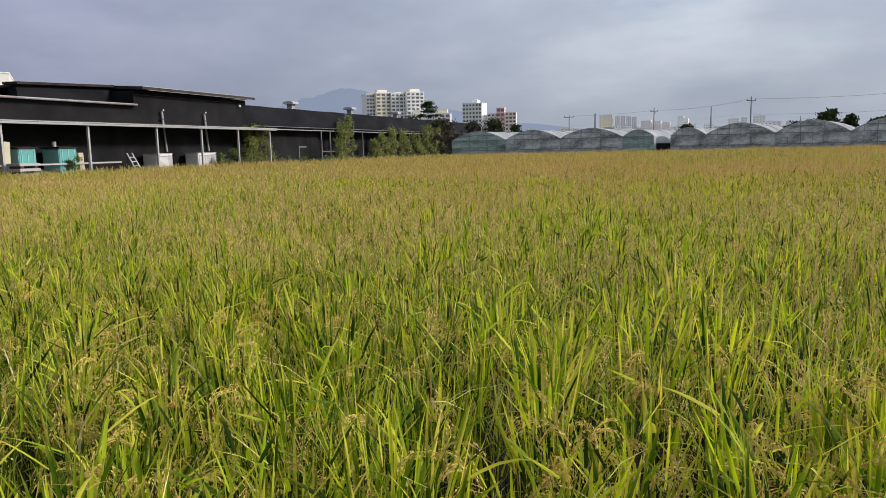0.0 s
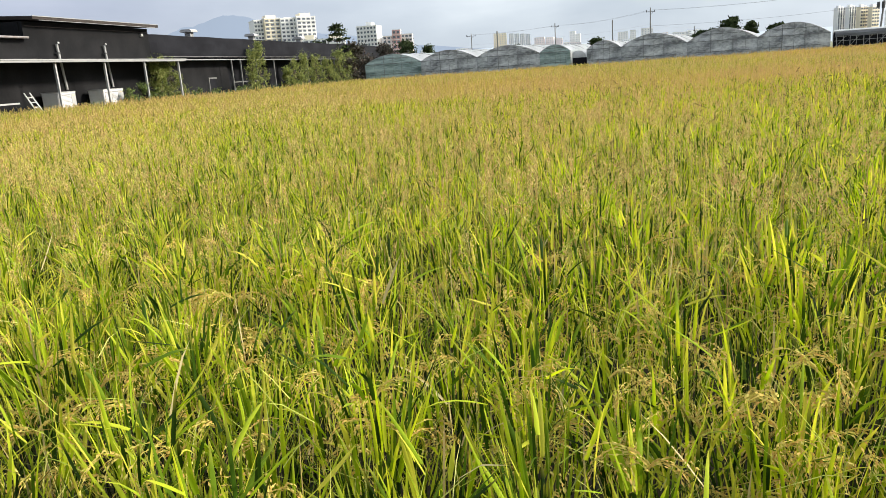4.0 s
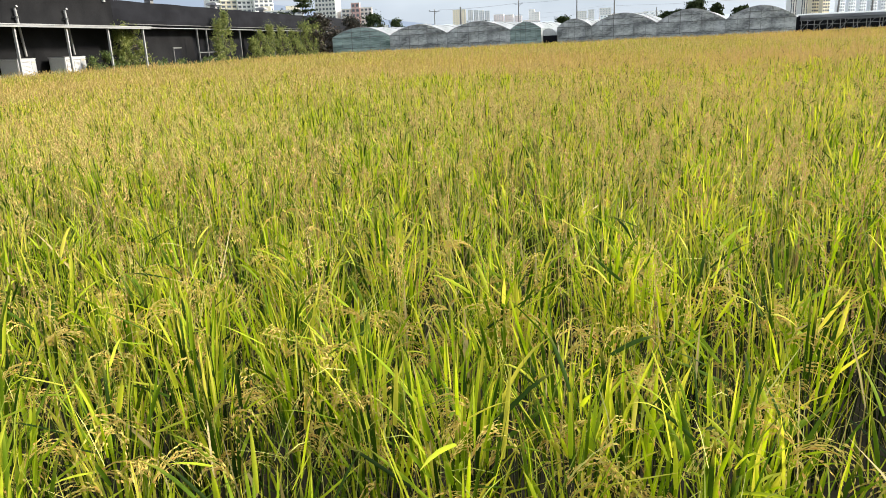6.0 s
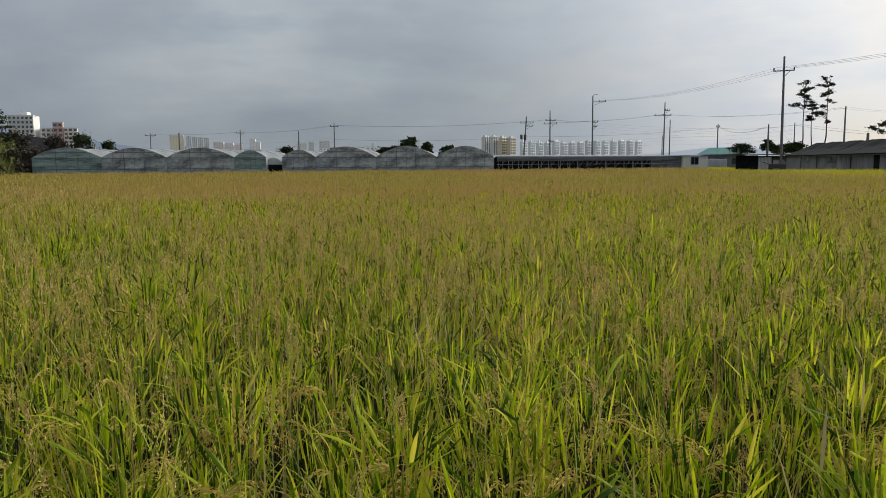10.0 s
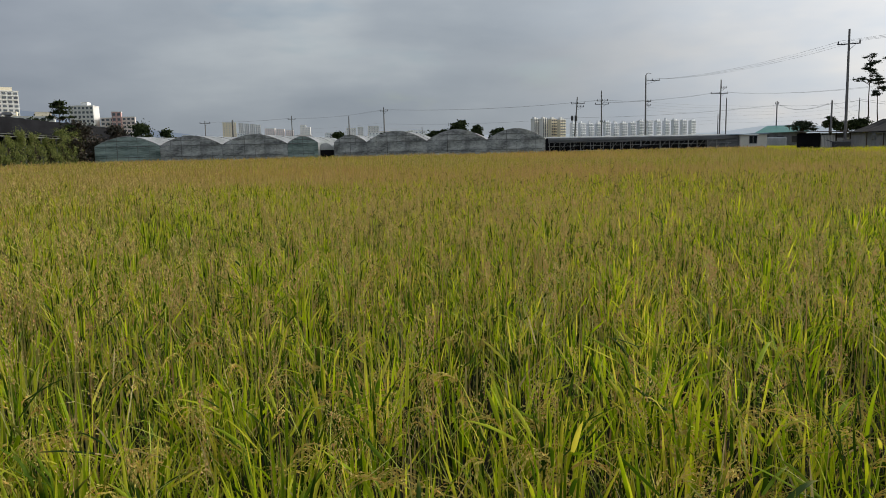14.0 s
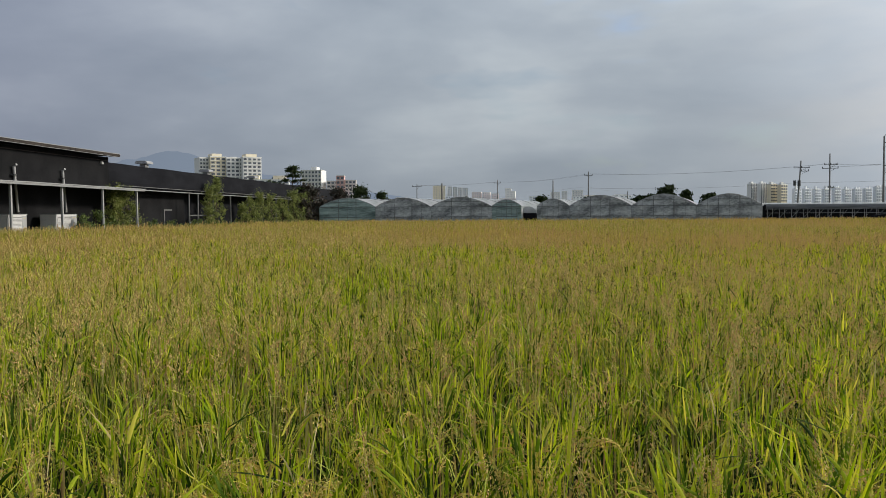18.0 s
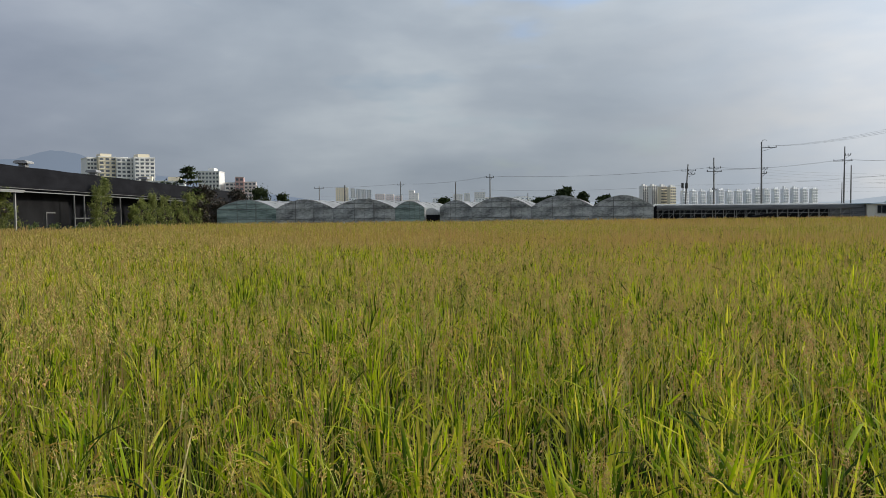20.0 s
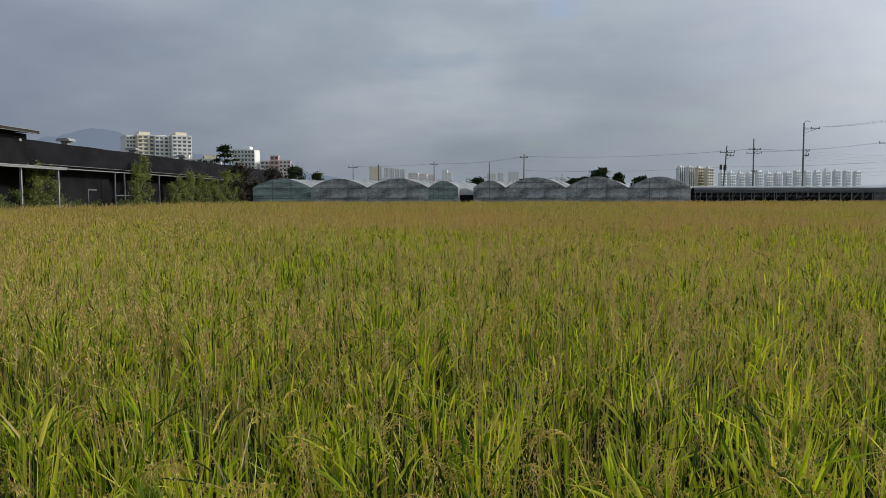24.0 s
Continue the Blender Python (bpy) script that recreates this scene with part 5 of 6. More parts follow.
    part("roof", Geo().add([(0.2, -0.8, Zl(3.3)), (10.3, -0.8, Zl(3.3)), (8, 4, Zl(4.7)), (2.5, 4, Zl(4.7)), (10.3, 8.8, Zl(3.3)), (0.2, 8.8, Zl(3.3))],
                         [(0, 1, 2, 3), (1, 4, 2), (4, 5, 3, 2), (5, 0, 3), (0, 5, 4, 1)]), M_TEALROOF, h, "teal sheet roof")
    part("white_tank", Geo().box(-2.0, 6, -3.5, -1.2, 0, Zl(2.4), 0.2), M_FILMTOP, h)
    for k in range(3):
        part("window", Geo().box(1.6 + k * 2.7, 2.9 + k * 2.7, -0.05, 0.0, 1.0, 2.2), M_GLASS, h)


build_barn()

# ---- power poles and cables ----

def build_pole(x, y, top, arms=(), r=0.17, lean=(0, 0), label="weathered concrete power pole with crossarms", box=False, hook=False):
    p = thing("power_pole", pose(x, y, LAND), label, "power pole", "power poles beyond the field")
    h = top - LAND
    part("shaft", Geo().tube([(0, 0, 0), (lean[0] * 0.5, lean[1] * 0.5, h * 0.5), (lean[0], lean[1], h)], [r, r * 0.85, r * 0.62], 9), M_POLE, p)
    for z, half, ang, off in arms:
        c, s = math.cos(radians(ang)), math.sin(radians(ang))
        q = (z - LAND) / h
        ox, oy = lean[0] * q, lean[1] * q
        a = part("crossarm", Geo().tube([(ox + (off - half) * c, oy + (off - half) * s, z - LAND), (ox + (off + half) * c, oy + (off + half) * s, z - LAND)], 0.06, 4), M_IRON, p)
        part("arm_brace", Geo().tube([(ox, oy, z - LAND - 0.7), (ox + (off + half * 0.6) * c, oy + (off + half * 0.6) * s, z - LAND - 0.03)], 0.025, 4), M_IRON, a)
        for w in (-0.92, 0.0, 0.92):
            k = off + half * w
            part("insulator", Geo().tube([(ox + k * c, oy + k * s, z - LAND + 0.03), (ox + k * c, oy + k * s, z - LAND + 0.18), (ox + k * c, oy + k * s, z - LAND + 0.36)], [0.05, 0.085, 0.05], 7), M_IRON, a)
    if box:
        part("transformer", Geo().tube([(0.45, 0, h * 0.56), (0.45, 0, h * 0.66)], 0.3, 10), M_IRON, p, "grey drum transformer")
        part("transformer", Geo().tube([(-0.45, 0, h * 0.57), (-0.45, 0, h * 0.66)], 0.26, 10), M_IRON, p, "grey drum transformer")
    if hook:
        part("lamp_arm", Geo().tube([(0, 0, h), (0.12, 0.02, h + 0.25), (0.5, 0.1, h + 0.38), (1.1, 0.2, h + 0.3)], 0.05, 6), M_POLE, p, "curved lamp arm")
    return p


build_pole(65.1, 69.4, 13.7, [(12.1, 1.15, -45, 0.0)], 0.17, (-0.2, 0))
build_pole(74.1, 128.3, 14.6, [(13.5, 1.3, -28, 1.25), (9.6, 0.55, -28, 0.45), (8.8, 0.45, -28, 0.45)], 0.19, (-0.1, 0), hook=True)
build_pole(95.1, 135.0, 14.4, [(11.6, 1.7, -25, -0.3), (12.7, 0.5, -25, 0.6)], 0.17, (0.1, 0))
build_pole(95.9, 134.0, 10.7, (), 0.15, label="plain concrete pole beside a taller one")
build_pole(103.7, 128.5, 9.6, [(9.0, 0.3, -20, 0)], 0.16, label="plain weathered concrete pole")
build_pole(69.2, 149.9, 12.0, [(10.6, 1.5, -15, 0.2), (9.9, 0.7, -15, 0.9)], 0.19, (0.8, 0.1), box=True, label="leaning concrete pole with drum transformers")
build_pole(74.5, 147.3, 13.2, [(11.0, 1.2, -15, 0.2), (10.3, 1.5, -15, 0.1), (6.5, 0.5, -15, 0.2)], 0.18, (-0.1, 0))
build_pole(29.5, 162.4, 10.8, [(10.0, 0.9, 5, 0.0)], 0.17)
build_pole(21.9, 163.6, 9.0, (), 0.17, label="plain concrete pole behind the greenhouses")
build_pole(11.7, 199.7, 10.9, [(10.0, 1.0, 3, 0.0)], 0.17)
build_pole(-3.3, 200.0, 10.0, (), 0.30, label="thick twin pole behind the greenhouses")
build_pole(-10.1, 199.8, 9.8, [(9.2, 1.3, 3, 0.0)], 0.15)
build_pole(95.4, 89.0, 10.1, (), 0.17, label="plain concrete pole behind the barn")
build_pole(94.0, 97.6, 8.1, (), 0.11, label="short thin concrete pole by the barn")
build_pole(64.9, 71.4, 6.1, (), 0.13, label="dark wooden pole by the lean-to")
build_pole(153.2, 113.3, 15.8, [(13.4, 1.9, -40, 0), (12.6, 1.4, -40, 0), (6.4, 2.0, -40, 0)], 0.20, box=True)
build_pole(167.8, 90.2, 13.5, [(11.1, 1.3, -50, 0)], 0.19, (0.5, -0.6))
build_pole(161.8, 100.5, 8.2, (), 0.12, label="thin far concrete power pole")
build_pole(164.7, 95.8, 9.7, (), 0.12, label="thin far concrete power pole")
build_pole(97.6, 86.7, 6.0, (), 0.3, label="stubby concrete post behind the barn")
build_pole(56.0, 10.0, 13.7, [(12.1, 1.15, -10, 0.0)], 0.21, (0.1, 0))
build_pole(120.0, 171.0, 9.0, (), 0.15, label="thin far concrete power pole")
build_pole(46.0, 196.0, 7.5, (), 0.15, label="thin far concrete power pole")


def cable(spots, offsets, sag, r=0.014, label="thin grey power cable strung between poles"):
    for off in offsets:
        g = Geo()
        for (x0, y0, z0), (x1, y1, z1) in zip(spots, spots[1:]):
            d = math.hypot(x1 - x0, y1 - y0)
            nx, ny = (y1 - y0) / d * off, -(x1 - x0) / d * off
            pts = []
            for k in range(13):
                s = k / 12
                pts.append((x0 + (x1 - x0) * s + nx, y0 + (y1 - y0) * s + ny, z0 + (z1 - z0) * s - 4 * sag * d / 60 * s * (1 - s)))
            g.tube(pts, r, 4, False)
        tagged(new("power_cable", g.mesh("power_cable", M_WIRE)), label, "cable", "power cables")


MN = [(74.8, 128.1, 13.8), (65.2, 69.4, 12.45), (56.0, 10.0, 12.45), (47.0, -49.0, 12.45)]
cable(MN, (-1.05, 0.0, 1.05), 1.0, 0.011)
low_wire = "thin grey service wire strung between poles"
for z in (7.4, 8.0, 8.5, 9.0):
    cable([(74.0, 128.3, z + 0.6), (95.1, 135.0, z + 0.2), (103.7, 128.5, z - 0.4)], (0.0,), 0.5, 0.010, low_wire)
for z in (5.2, 5.9, 6.6):
    cable([(69.4, 149.9, z), (95.9, 134.0, z + 0.4), (94.0, 97.6, z + 0.3), (65.1, 69.4, z - 0.2)], (0.0,), 0.6, 0.008, low_wire)
for z in (6.0, 7.0):
    cable([(-10.1, 199.8, z), (11.7, 199.7, z + 0.4), (29.5, 162.4, z + 0.5), (46.0, 196.0, z + 0.2)], (0.0,), 0.5, 0.010, low_wire)
cable([(-10.1, 199.8, 9.5), (11.7, 199.7, 10.3), (29.5, 162.4, 10.3), (69.8, 150.0, 10.9), (74.5, 147.3, 11.3), (74.9, 127.8, 9.9)], (-0.5, 0.5), 0.9)
cable([(74.5, 147.3, 10.6), (95.1, 135.0, 11.9), (95.4, 89.0, 9.9), (153.2, 113.3, 13.7), (167.9, 89.8, 11.4), (186, 58, 12.0)], (-0.8, 0.8), 1.1)
cable([(29.5, 162.4, 7.2), (69.6, 149.9, 7.6), (103.7, 128.5, 8.8), (94.0, 97.6, 7.7), (97.6, 86.7, 5.8)], (0.0, 0.25), 0.8)
cable([(64.9, 71.4, 5.9), (94.0, 97.6, 7.9), (167.9, 90.0, 8.0)], (0.0, ), 1.6)
cable([(103.7, 128.5, 9.3), (64.9, 71.4, 5.8)], (0.0, 0.3), 0.9)
cable([(167.8, 90.2, 11.2), (120, 20, 13.5)], (-0.8, 0.0, 0.8), 1.6)

# ---- trees and shrubs ----


def leaf_cloud(centres, radii, count, size, seed, flat=1.0, grow=None, slim=0.24):
    """Leaves as small bent diamonds, gathered in clumps."""
    r = np.random.default_rng(seed)
    c, q = np.array(centres, float), np.array(radii, float)
    pick = r.choice(len(c), count, p=(q ** 2) / (q ** 2).sum())
    d = unit(r.normal(size=(count, 3)))
    rad = q[pick] * np.abs(r.normal(0, 0.72, count))
    p = c[pick] + d * rad[:, None] * np.array([1, 1, flat])
    a = unit(r.normal(size=(count, 3)) + (np.array(grow) if grow else 0))
    b = unit(np.cross(a, r.normal(size=(count, 3))))
    s = size * r.uniform(0.6, 1.4, count)[:, None]
    v = np.stack([p - a * s * 0.5, p + b * s * slim, p + a * s * 0.5, p - b * s * slim], 1).reshape(-1, 3)
    return v, [np.arange(count * 4).reshape(-1, 4)]


def build_tree(name, x, y, z, height, clumps, count, size, material, label, trunk=0.1, seed=1, flat=0.8, category="tree", slim=0.24, grow=None):
    """A tapered trunk with a limb to each clump of leaves. clumps: (x, y, z, radius) about the foot."""
    t = thing(name, pose(x, y, z), label, category)
    r = random.Random(seed)
    lean = r.uniform(-0.04, 0.04) * height
    path = [(lean * k / 5 + r.uniform(-0.02, 0.02) * height * (k > 0), r.uniform(-0.015, 0.015) * height * (k > 0), height * 0.92 * k / 5) for k in range(6)]
    wood = Geo().tube(path, [trunk * (1 - 0.8 * k / 5) for k in range(6)], 8)
    part("trunk", wood, M_BARK, t)
    g = Geo()
    for cx, cy, cz, cr in clumps:
        q = min(4.9, max(0.4, (cz - cr * 0.5 - 0.45 * math.hypot(cx, cy)) / (height * 0.86) * 5))
        p0 = Vector(path[int(q)]).lerp(Vector(path[int(q) + 1]), q - int(q))
        p2 = Vector((cx, cy, cz))
        p1 = p0.lerp(p2, 0.55) + Vector((0, 0, 0.08 * (p2 - p0).length))
        g.tube([p0, p1, p2], [trunk * 0.4, trunk * 0.24, trunk * 0.08], 5, False)
    part("limbs", g, M_BARK, t)
    v, f = leaf_cloud([c[:3] for c in clumps], [c[3] for c in clumps], count, size, seed, flat, grow, slim)
    part("crown", mesh_np("crown", v, f, material), None, t)
    return t


def bushy(seed, wide, tall, n, low=0.2, shape=0.5):
    """Uneven clumps that fill a bush or crown: narrower towards the top."""
    r = random.Random(seed)
    out = []
    for k in range(n):
        q = (k + r.random()) / n
        z = tall * (low + (1 - low) * q * 0.93)
        w = wide * (1 - shape * q) * (0.75 + 0.35 * math.sin(math.pi * min(1, q * 1.3)))
        a = r.uniform(0, 6.28)
        d = w * math.sqrt(r.random()) * 0.8
        out.append((d * math.cos(a), d * math.sin(a), z, r.uniform(0.16, 0.34) * min(wide, tall * 0.6) * (24 / max(24, n)) ** 0.5))
    return out


def at_front(x, y):
    return (site(x, y).translation)[:2]


def shrubs_along_shed():
    spec = [(-0.75, 2.6, 1.0, 3.0, 11, 0.3), (-0.9, 4.2, 1.2, 3.1, 12, 0.2), (-0.6, 16.3, 1.1, 3.7, 13, 0.6), (-0.7, 17.9, 1.2, 4.3, 14, 0.6), (-0.6, 23.2, 0.9, 2.2, 16, 0.3),
            (-0.7, 25.2, 1.2, 2.9, 17, 0.5), (-0.6, 27.4, 1.2, 3.4, 18, 0.6), (-0.5, 30.4, 1.3, 3.3, 19, 0.5), (-0.6, 33.9, 1.4, 2.9, 20, 0.3),
            (-0.4, 37.2, 1.7, 3.9, 21, 0.5), (-0.6, 40.5, 1.8, 3.6, 22, 0.4)]
    for x, y, wide, tall, seed, shape in spec:
        px, py = at_front(x, y)
        build_tree("bamboo_shrub", px, py, LAND, tall, bushy(seed, wide * 1.0, tall * 1.08, 52, 0.08, shape), 4600, 0.17, M_BAMBOO,
                   "leafy yellow-green shrub growing against the black shed", 0.05, seed, 1.3, "shrub", 0.11, (0, 0, -0.8))
    for x, y, wide, tall, seed in ((0.1, -2.2, 0.8, 1.3, 31), (0.1, -0.9, 0.9, 1.6, 32), (0.0, 1.0, 0.9, 1.2, 33), (-0.4, 6.6, 0.8, 1.0, 34), (-0.3, 9.2, 0.7, 0.95, 36),
                                   (-0.2, 14.2, 0.9, 1.1, 37), (-0.2, 12.6, 0.7, 0.95, 38), (0.1, -14.0, 0.7, 1.3, 39)):
        px, py = at_front(x, y)
        build_tree("weed_bush", px, py, LAND, tall, bushy(seed, wide, tall, 9, 0.1, 0.3), 1800, 0.11, M_GREEN, "low green weeds at the foot of the wall", 0.03, seed, 0.8, "weeds")


shrubs_along_shed()


def verge():
    """Uneven grass and weeds along the edges of the dry land."""
    r = np.random.default_rng(5)
    n = 9000
    y = r.uniform(-34, 40, n)
    x = r.uniform(-0.2, 1.5, n)
    c, s = math.cos(radians(TURN)), math.sin(radians(TURN))
    wx, wy = -21 + c * x - s * y, 43.7 + s * x + c * y
    hx = r.uniform(-15, 62, 9000)
    hy = np.where(hx < 34.5, r.uniform(79.4, 81.0, 9000), r.uniform(81.5, 83.4, 9000))
    for bx, by, tall in ((wx, wy, 0.62), (hx, hy, 0.45)):
        k = len(bx)
        tall = tall * (0.4 + 0.9 * wave(bx, by, 3.0, 8)) * r.uniform(0.6, 1.2, k)
        v, f, uv = blades(np.stack([bx, by, np.full(k, LAND - 0.02)], 1), r.uniform(0, 6.28, k), np.abs(r.normal(0.2, 0.2, k)), tall + 0.15, np.full(k, 0.05), r.uniform(0, 0.8, k), 2, r.normal(0, 1, k))
        tagged(new("verge_grass", mesh_np("verge_grass", v, f, M_GREEN, uv)), "uneven green grass along the edge of the field", "grass", kind="stuff")


verge()

# trees behind the end of the shed
for x, y, tall, wide, seed, m, label in ((-21.5, 87, 5.3, 2.6, 41, M_DARKGREEN, "dark broadleaf tree behind the shed"), (-17.2, 88, 4.9, 2.6, 42, M_RUSSET, "russet broadleaf tree beside the greenhouse"),
                                         (-14.4, 90, 4.6, 2.4, 43, M_RUSSET, "russet broadleaf tree behind the greenhouse"), (-11.6, 91, 4.9, 1.9, 44, M_DARKGREEN, "dark conical tree behind the greenhouse"),
                                         (-9.0, 92, 4.1, 1.5, 45, M_DARKGREEN, "small dark tree behind the greenhouse"), (-17.6, 83.5, 3.0, 1.9, 46, M_RUSSET, "dark red-brown bush beside the greenhouse"),
                                         (-19.6, 84, 3.9, 2.2, 47, M_GREEN, "green bush at the end of the shed"), (-24.2, 88, 4.9, 2.2, 48, M_DARKGREEN, "dark broadleaf tree behind the shed")):
    build_tree("tree", x, y, LAND, tall, bushy(seed, wide, tall, 26, 0.18, 0.35), 5200, 0.27, m, label, 0.14, seed, 0.8)
# the layered tree that stands over the roof
tiers = []
r = random.Random(9)
for k, z in enumerate((3.6, 4.5, 5.3, 5.9, 6.4, 6.75)):
    w = 1.5 - 0.2 * k
    for a in range(5):
        ang = a * 1.257 + k * 0.7
        tiers.append((w * math.cos(ang) * r.uniform(0.5, 1.0), w * math.sin(ang) * r.uniform(0.5, 1.0), z + r.uniform(-0.15, 0.15), 0.42))
build_tree("layered_tree", -18.9, 86, LAND, 7.0, tiers, 4200, 0.22, M_DARKGREEN, "tall tree with flat layered branches", 0.13, 9, 0.35)
# trees behind the greenhouses
for x, y, tall, wide, seed, n in ((30.5, 106, 5.3, 2.9, 51, 44), (27.9, 106, 4.0, 1.5, 58, 10), (32.8, 105, 4.7, 1.2, 52, 10), (35.8, 104, 4.0, 1.9, 59, 16), (26.6, 107, 3.8, 2.2, 53, 12), (13.2, 110, 3.9, 2.0, 54, 12), (37.5, 104, 3.8, 1.4, 55, 8), (20.5, 112, 3.7, 2.2, 56, 10),
                              (1.5, 118, 3.9, 3.0, 57, 10)):
    build_tree("broad_tree", x, y, LAND, tall, bushy(seed, wide, tall, n + 10, 0.5, 0.6), 5200, 0.34, M_DARKGREEN, "dark spreading tree behind the greenhouses", 0.16, seed, 0.4)


def build_pine(x, y, tall, tiers, seed, label):
    r = random.Random(seed)
    clumps = []
    for z, side, wide in tiers:
        for k in range(6):
            u, w = r.uniform(-1, 1) * wide * 0.9, r.uniform(-1, 1) * wide
            clumps.append((side + u, w, z + r.uniform(-0.3, 0.3) - 0.15 * abs(u), r.uniform(0.24, 0.42)))
    return build_tree("pine_tree", x, y, LAND, tall, clumps, 5200, 0.19, M_PINE, label, 0.14, seed, 0.5)


build_pine(91.4, 93.2, 13.9, [(13.7, 0.2, 0.9), (12.9, 0.9, 0.7), (12.5, -0.6, 0.8), (11.9, -1.2, 0.8), (11.6, 0.6, 0.7), (10.9, 1.1, 0.8), (10.3, -1.6, 0.9), (9.9, 0.3, 0.5)], 61, "tall bare-trunked pine with dark flat tufts")
build_pine(93.5, 91.1, 14.3, [(14.2, 0.1, 0.6), (13.4, 0.5, 0.7), (12.9, -0.6, 0.6), (12.1, 0.5, 0.6), (11.5, -0.8, 0.6), (10.7, 0.9, 0.6), (9.7, -0.9, 0.8), (8.7, -1.5, 0.7), (7.7, 0.6, 0.5)], 62, "tall bare-trunked pine with dark flat tufts")
build_pine(92.3, 92.4, 10.2, [(9.9, 0.3, 0.6), (9.0, 0.7, 0.6), (8.1, -0.5, 0.5)], 63, "slender pine with few tufts")
for x, y, tall, wide, seed, m in ((90.6, 94.0, 4.3, 2.4, 64, M_DARKGREEN), (94.5, 91, 4.1, 2.0, 65, M_DARKGREEN), (87.7, 96.6, 4.9, 1.4, 66, M_DARKGREEN), (99.0, 85.5, 4.3, 2.2, 67, M_DARKGREEN), (101, 83, 4.1, 2.0, 68, M_DARKGREEN),
                                  (104.0, 122, 4.9, 3.6, 69, M_PINE), (109, 116, 4.6, 3.0, 70, M_DARKGREEN), (134, 90, 5.4, 2.6, 71, M_PINE), (164.5, 95.7, 7.0, 4.0, 72, M_PINE), (166.8, 92.2, 6.2, 3.6, 73, M_PINE), (169.8, 86.5, 7.2, 5.0, 74, M_PINE)):
    build_tree("dark_tree", x, y, LAND, tall, bushy(seed, wide * 1.15, tall, 30, 0.68, 0.55), 3600, 0.34, m, "dark rounded tree behind the farm buildings", 0.15, seed, 0.4)
r = random.Random(75)
crown = []
for k in range(26):
    u = r.uniform(-1, 1)
    crown.append((3.6 * u, r.uniform(-1.6, 1.6), 8.5 - 1.0 * abs(u) ** 1.5 + r.uniform(-0.5, 0.35), r.uniform(0.4, 0.8)))
crown += [(-2.6, 0.4, 6.9, 0.5), (-3.1, -0.3, 6.6, 0.45), (2.9, 0.5, 6.8, 0.5)]
build_tree("flat_pine", 122.5, 103.5, LAND, 8.6, crown, 6000, 0.36, M_PINE, "leaning pine with a flat spreading crown", 0.22, 75, 0.45)


def build_spiky_tree():
    """A broad dark tree of stiff fans."""
    r = np.random.default_rng(77)
    t = thing("spiky_tree", pose(128.3, 96.4, LAND), "broad dark tree with stiff feathery branches", "tree")
    part("trunk", Geo().tube([(0, 0, 0), (0.1, 0, 2), (0, 0.1, 4.5)], [0.4, 0.32, 0.2], 8), M_BARK, t)
    n = 420
    az, lean = r.uniform(0, 6.28, n), r.uniform(0.1, 1.5, n)
    base = np.stack([r.normal(0, 2.0, n), r.normal(0, 2.0, n), r.uniform(3.8, 6.3, n)], 1)
    out, faces = [], []
    for k in range(9):
        s = 0.25 + 0.75 * k / 8
        L = r.uniform(2.0, 3.6, n)
        p = base + np.stack([np.sin(lean) * np.cos(az), np.sin(lean) * np.sin(az), np.cos(lean) - 0.25 * s], 1) * (L * s)[:, None]
        v, f, _ = blades(p, az + r.choice([-1, 1], n) * 0.8, lean + 0.2, np.full(n, 0.8) * (1.2 - s * 0.6), np.full(n, 0.26), np.full(n, 0.4), 1, r.normal(0, 1, n))
        faces += [q + sum(len(o) for o in out) for q in f]
        out.append(v)
    c, q = [], []
    rr = random.Random(5)
    for k in range(40):
        a, d = rr.uniform(0, 6.28), rr.uniform(0.3, 5.2)
        c.append((d * math.cos(a), d * math.sin(a), rr.uniform(3.0, 7.9 - 0.5 * d)))
        q.append(rr.uniform(0.9, 1.4))
    v, f = leaf_cloud(c, q, 15000, 0.5, 6, 0.7)
    faces += [x + sum(len(o) for o in out) for x in f]
    out.append(v)
    part("crown", mesh_np("crown", np.concatenate(out), faces, M_PINE), None, t)


build_spiky_tree()
# hedge before the film tunnel
for k in range(14):
    s = k / 13
    x, y = 74.8 - 3.2 * s + 0.5 * math.sin(k * 2.2), 47.3 - 15.0 * s
    tall = 1.95 + 0.35 * math.sin(k * 1.9)
    build_tree("hedge_bush", x, y, LAND, tall, bushy(80 + k, 1.35, tall, 16, 0.12, 0.2), 3200, 0.18, M_DARKGREEN,
               "dark overgrown bush before the long greenhouse", 0.05, 80 + k, 0.8, "bush")

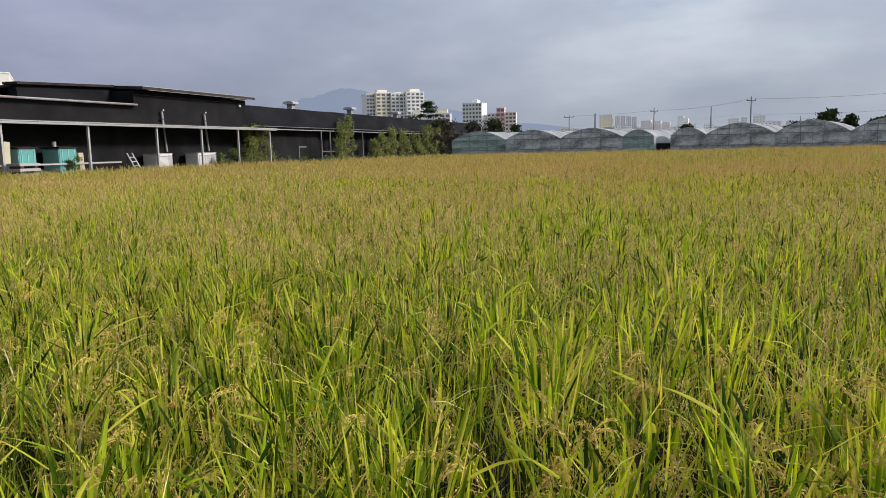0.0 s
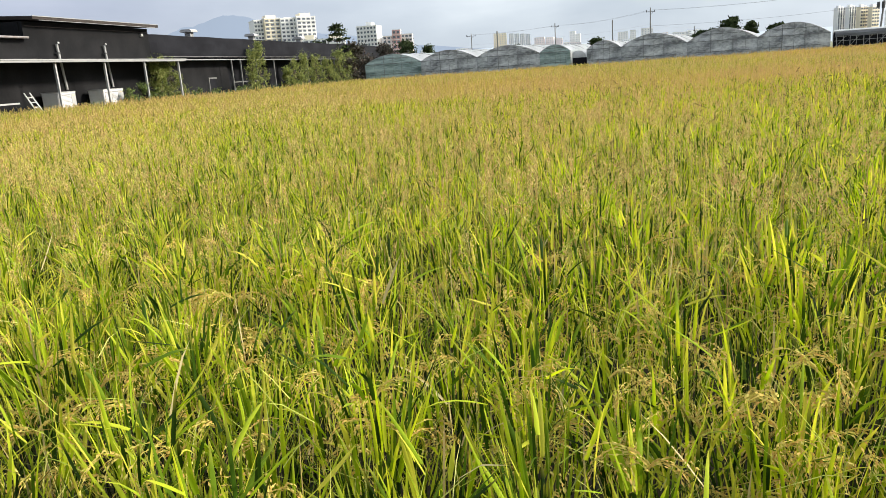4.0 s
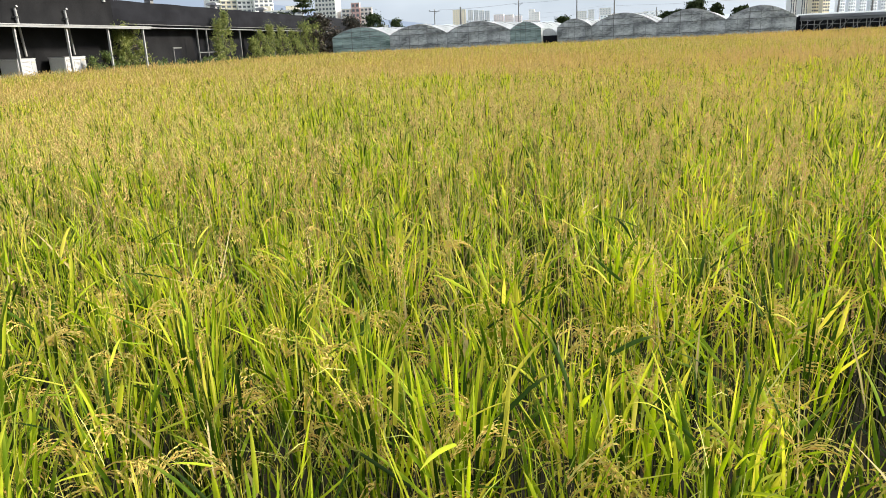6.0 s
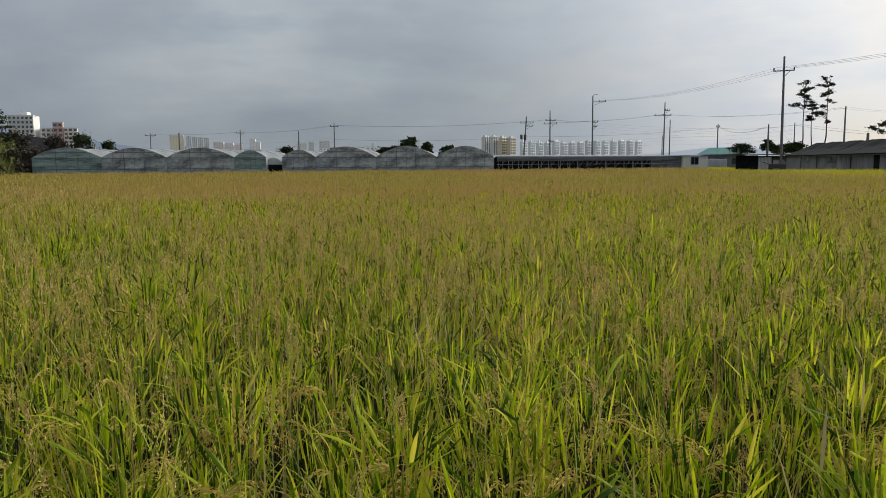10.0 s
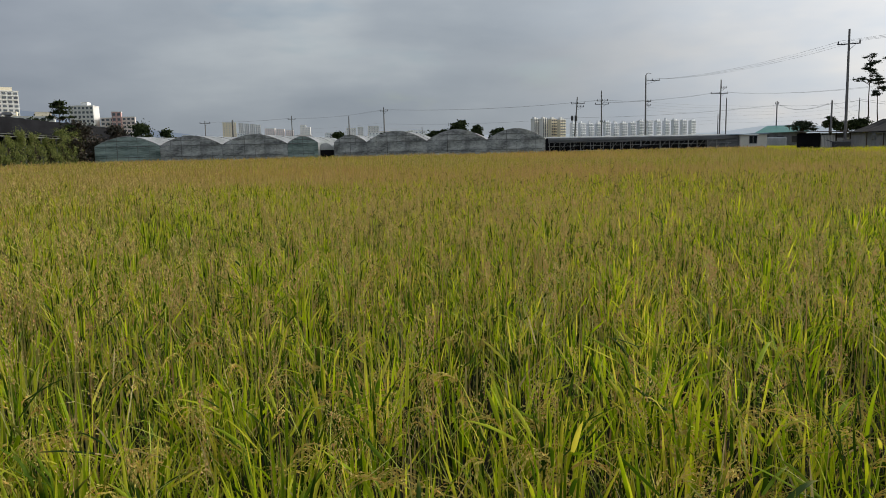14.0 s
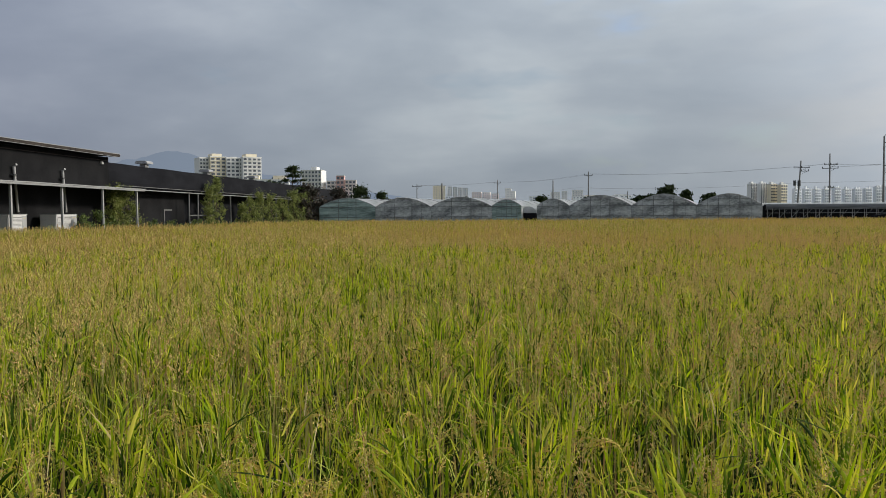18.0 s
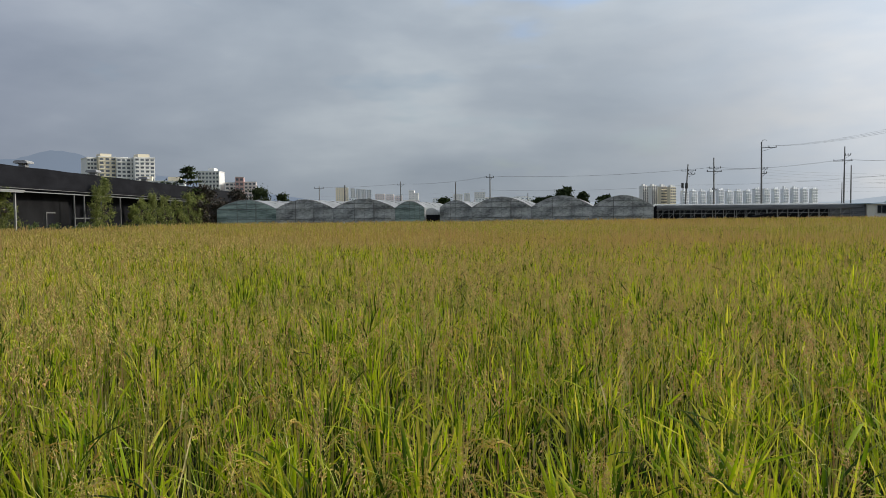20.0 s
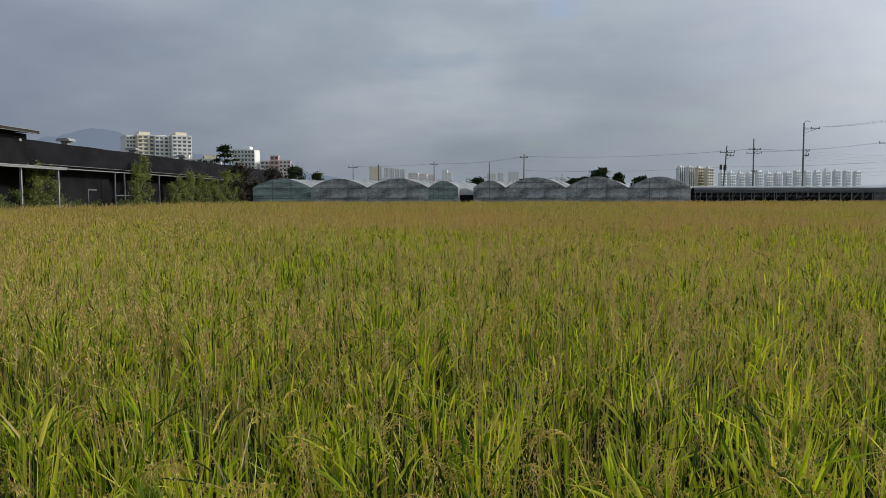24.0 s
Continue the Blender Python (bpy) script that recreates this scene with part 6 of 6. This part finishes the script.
# ---- the town and the hills ----


def build_block(x, y, turn, wide, deep, tall, floors, cols, wall, label, win_h=0.5, win_w=0.62, roof=(), name="apartment_building", joined=False, side=0, glass=None):
    b = thing(name, pose(x, y, LAND, 0, 0, turn), label, "apartment building")
    part("wall", Geo().box(-wide / 2, wide / 2, 0, deep, 0, tall), wall, b)
    part("roof_edge", Geo().box(-wide / 2 - 0.2, wide / 2 + 0.2, -0.2, deep + 0.2, tall, tall + tall * 0.012), M_APT, b)
    fh, cw = tall / floors, wide / cols
    me = Geo().box(-cw * win_w / 2, cw * win_w / 2, -0.25, 0.0, 0, fh * win_h).mesh("window", M_APTWIN)
    g = Geo()
    for i in range(floors):
        for j in range(cols):
            cx, cz = -wide / 2 + (j + 0.5) * cw, i * fh + fh * 0.28
            if joined:
                g.box(cx - cw * win_w / 2, cx + cw * win_w / 2, -0.25, 0, cz, cz + fh * win_h)
            elif tall - cz < tall * 0.80:
                part("window", me, None, b, m=pose(cx, 0, cz))
        if side:
            for j in range(side):
                cy = (j + 0.5) * deep / side
                g.box(wide / 2, wide / 2 + 0.2, cy - deep / side * 0.22, cy + deep / side * 0.22, i * fh + fh * 0.28, i * fh + fh * 0.8)
    if g.v:
        tagged(part("far_window", g, glass or M_APTWIN, b), kind="stuff")
    if not joined:
        s = Geo()
        for i in range(1, floors):
            s.box(-wide / 2, wide / 2, -0.4, 0, i * fh - 0.10, i * fh + 0.10)
        part("balcony_slabs", s, M_APT, b)
    for rx, rw, rh, m in roof:
        part("roof_house", Geo().box(rx - rw / 2, rx + rw / 2, deep * 0.2, deep * 0.8, tall + tall * 0.012, tall + rh), m, b)
    return b


def town():
    yaw = 33
    white = "white and cream apartment block with rows of balconies"
    build_block(-160.2, 473.6, yaw, 7.6, 14, 38.4, 16, 4, M_APT, white, 0.5, 0.66)
    build_block(-152.4, 474.6, yaw, 10.1, 15, 39.0, 16, 3, M_APTCREAM, white, roof=((0, 6.5, 2.4, M_APTCREAM),))
    build_block(-142.6, 478.6, yaw, 11.2, 14, 38.6, 16, 4, M_APT, white, roof=((0, 4, 1.0, M_APT),))
    build_block(-132.0, 480.6, yaw, 12.3, 15, 39.0, 16, 4, M_APT, white, roof=((0.5, 7, 2.6, M_APTCREAM),))
    build_block(-119.0, 470.0, 10, 26, 12, 24.0, 8, 7, M_APT, "low white apartment block with a cream roof house", roof=((7, 8, 2.8, M_APTCREAM), (-9, 6, 3.0, M_APTCREAM)))
    build_block(-89.5, 461.0, -4, 12.6, 13, 29.2, 12, 6, M_APT, "white block with square windows and a plain end wall", 0.5, 0.55, roof=((1.0, 3.5, 2.4, M_APT),), side=0)
    build_block(-76.5, 463.5, 6, 7.5, 12, 22.5, 10, 3, M_APTPINK, "greyish pink apartment block")
    build_block(-71.6, 462.5, 6, 5.0, 13, 25.8, 9, 2, M_APTRED, "brick-red stair tower of an apartment block")
    build_block(-65.5, 464.5, 6, 7.0, 12, 23.0, 10, 3, M_APTPINK, "greyish pink apartment block")
    for k in range(4):
        build_block(275.5 + k * 7.6, 681 - k * 3.6, 30, 9.0, 4, 27.4 - 0.5 * (k > 1) - 0.6 * (k > 2), 10, 3, M_APT if k < 2 else M_APTCREAM, "white and cream apartment slabs beyond the shed",
                    0.92 if k < 2 else 0.5, 0.34 if k < 2 else 0.6, roof=((-1.5, 3, 2.2, M_APT), (2.4, 1.4, 1.3, M_APT)), joined=True)
    r = random.Random(17)
    for k in range(15):
        x, y = 309 + k * 7.0, 666 - k * 3.55
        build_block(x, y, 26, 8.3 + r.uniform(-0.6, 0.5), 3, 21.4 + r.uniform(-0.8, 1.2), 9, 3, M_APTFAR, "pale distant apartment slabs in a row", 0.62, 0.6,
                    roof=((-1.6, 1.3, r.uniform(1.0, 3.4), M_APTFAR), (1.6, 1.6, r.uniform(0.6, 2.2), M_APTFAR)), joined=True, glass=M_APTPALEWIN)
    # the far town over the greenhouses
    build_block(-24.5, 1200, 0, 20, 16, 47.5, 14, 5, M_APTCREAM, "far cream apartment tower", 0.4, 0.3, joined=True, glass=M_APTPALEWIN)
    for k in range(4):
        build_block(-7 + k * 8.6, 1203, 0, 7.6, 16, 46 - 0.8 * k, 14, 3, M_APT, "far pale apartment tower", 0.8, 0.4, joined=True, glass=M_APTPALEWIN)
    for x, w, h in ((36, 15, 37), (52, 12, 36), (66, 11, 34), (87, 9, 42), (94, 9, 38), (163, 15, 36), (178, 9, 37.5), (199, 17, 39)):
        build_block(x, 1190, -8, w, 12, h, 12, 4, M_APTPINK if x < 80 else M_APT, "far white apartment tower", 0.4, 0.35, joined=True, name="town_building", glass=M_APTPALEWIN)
    r = random.Random(21)
    for k in range(70):
        a = radians(-13 + 27 * k / 70 + r.uniform(-0.3, 0.3))
        d = r.uniform(900, 1300)
        top = (17 + 14 * r.random()) * d / 1200
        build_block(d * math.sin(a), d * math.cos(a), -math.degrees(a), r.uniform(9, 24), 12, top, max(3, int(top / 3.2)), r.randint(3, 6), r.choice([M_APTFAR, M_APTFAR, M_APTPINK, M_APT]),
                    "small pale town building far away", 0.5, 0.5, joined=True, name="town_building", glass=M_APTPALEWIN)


town()


def build_range(name, label, ridge, depth, material, rough=0.012):
    """A ridge seen from afar. ridge: points x, y, z along its crest."""
    v, f = [], []
    r = random.Random(3)
    pts = []
    for (x0, y0, z0), (x1, y1, z1) in zip(ridge, ridge[1:]):
        for k in range(8):
            s = k / 8
            q = s * s * (3 - 2 * s)
            pts.append((x0 + (x1 - x0) * s, y0 + (y1 - y0) * s, max(0, z0 + (z1 - z0) * q + r.uniform(-rough, rough) * max(z0, z1))))
    pts.append(ridge[-1])
    for x, y, z in pts:
        d = math.hypot(x, y)
        ux, uy = x / d, y / d
        v += [(x - ux * depth, y - uy * depth, 0.0), (x - ux * depth * 0.5, y - uy * depth * 0.5, z * 0.6), (x, y, z), (x + ux * depth, y + uy * depth, 0)]
    for k in range(len(pts) - 1):
        f += [(4 * k + j, 4 * k + j + 1, 4 * k + j + 5, 4 * k + j + 4) for j in range(3)]
    me = Geo().add(v, f).mesh(name, material)
    me.polygons.foreach_set("use_smooth", [True] * len(me.polygons))
    tagged(new(name, me), label, "mountain", kind="structure")


def bearing(deg, d, z):
    return (d * math.sin(radians(deg)), d * math.cos(radians(deg)), z)


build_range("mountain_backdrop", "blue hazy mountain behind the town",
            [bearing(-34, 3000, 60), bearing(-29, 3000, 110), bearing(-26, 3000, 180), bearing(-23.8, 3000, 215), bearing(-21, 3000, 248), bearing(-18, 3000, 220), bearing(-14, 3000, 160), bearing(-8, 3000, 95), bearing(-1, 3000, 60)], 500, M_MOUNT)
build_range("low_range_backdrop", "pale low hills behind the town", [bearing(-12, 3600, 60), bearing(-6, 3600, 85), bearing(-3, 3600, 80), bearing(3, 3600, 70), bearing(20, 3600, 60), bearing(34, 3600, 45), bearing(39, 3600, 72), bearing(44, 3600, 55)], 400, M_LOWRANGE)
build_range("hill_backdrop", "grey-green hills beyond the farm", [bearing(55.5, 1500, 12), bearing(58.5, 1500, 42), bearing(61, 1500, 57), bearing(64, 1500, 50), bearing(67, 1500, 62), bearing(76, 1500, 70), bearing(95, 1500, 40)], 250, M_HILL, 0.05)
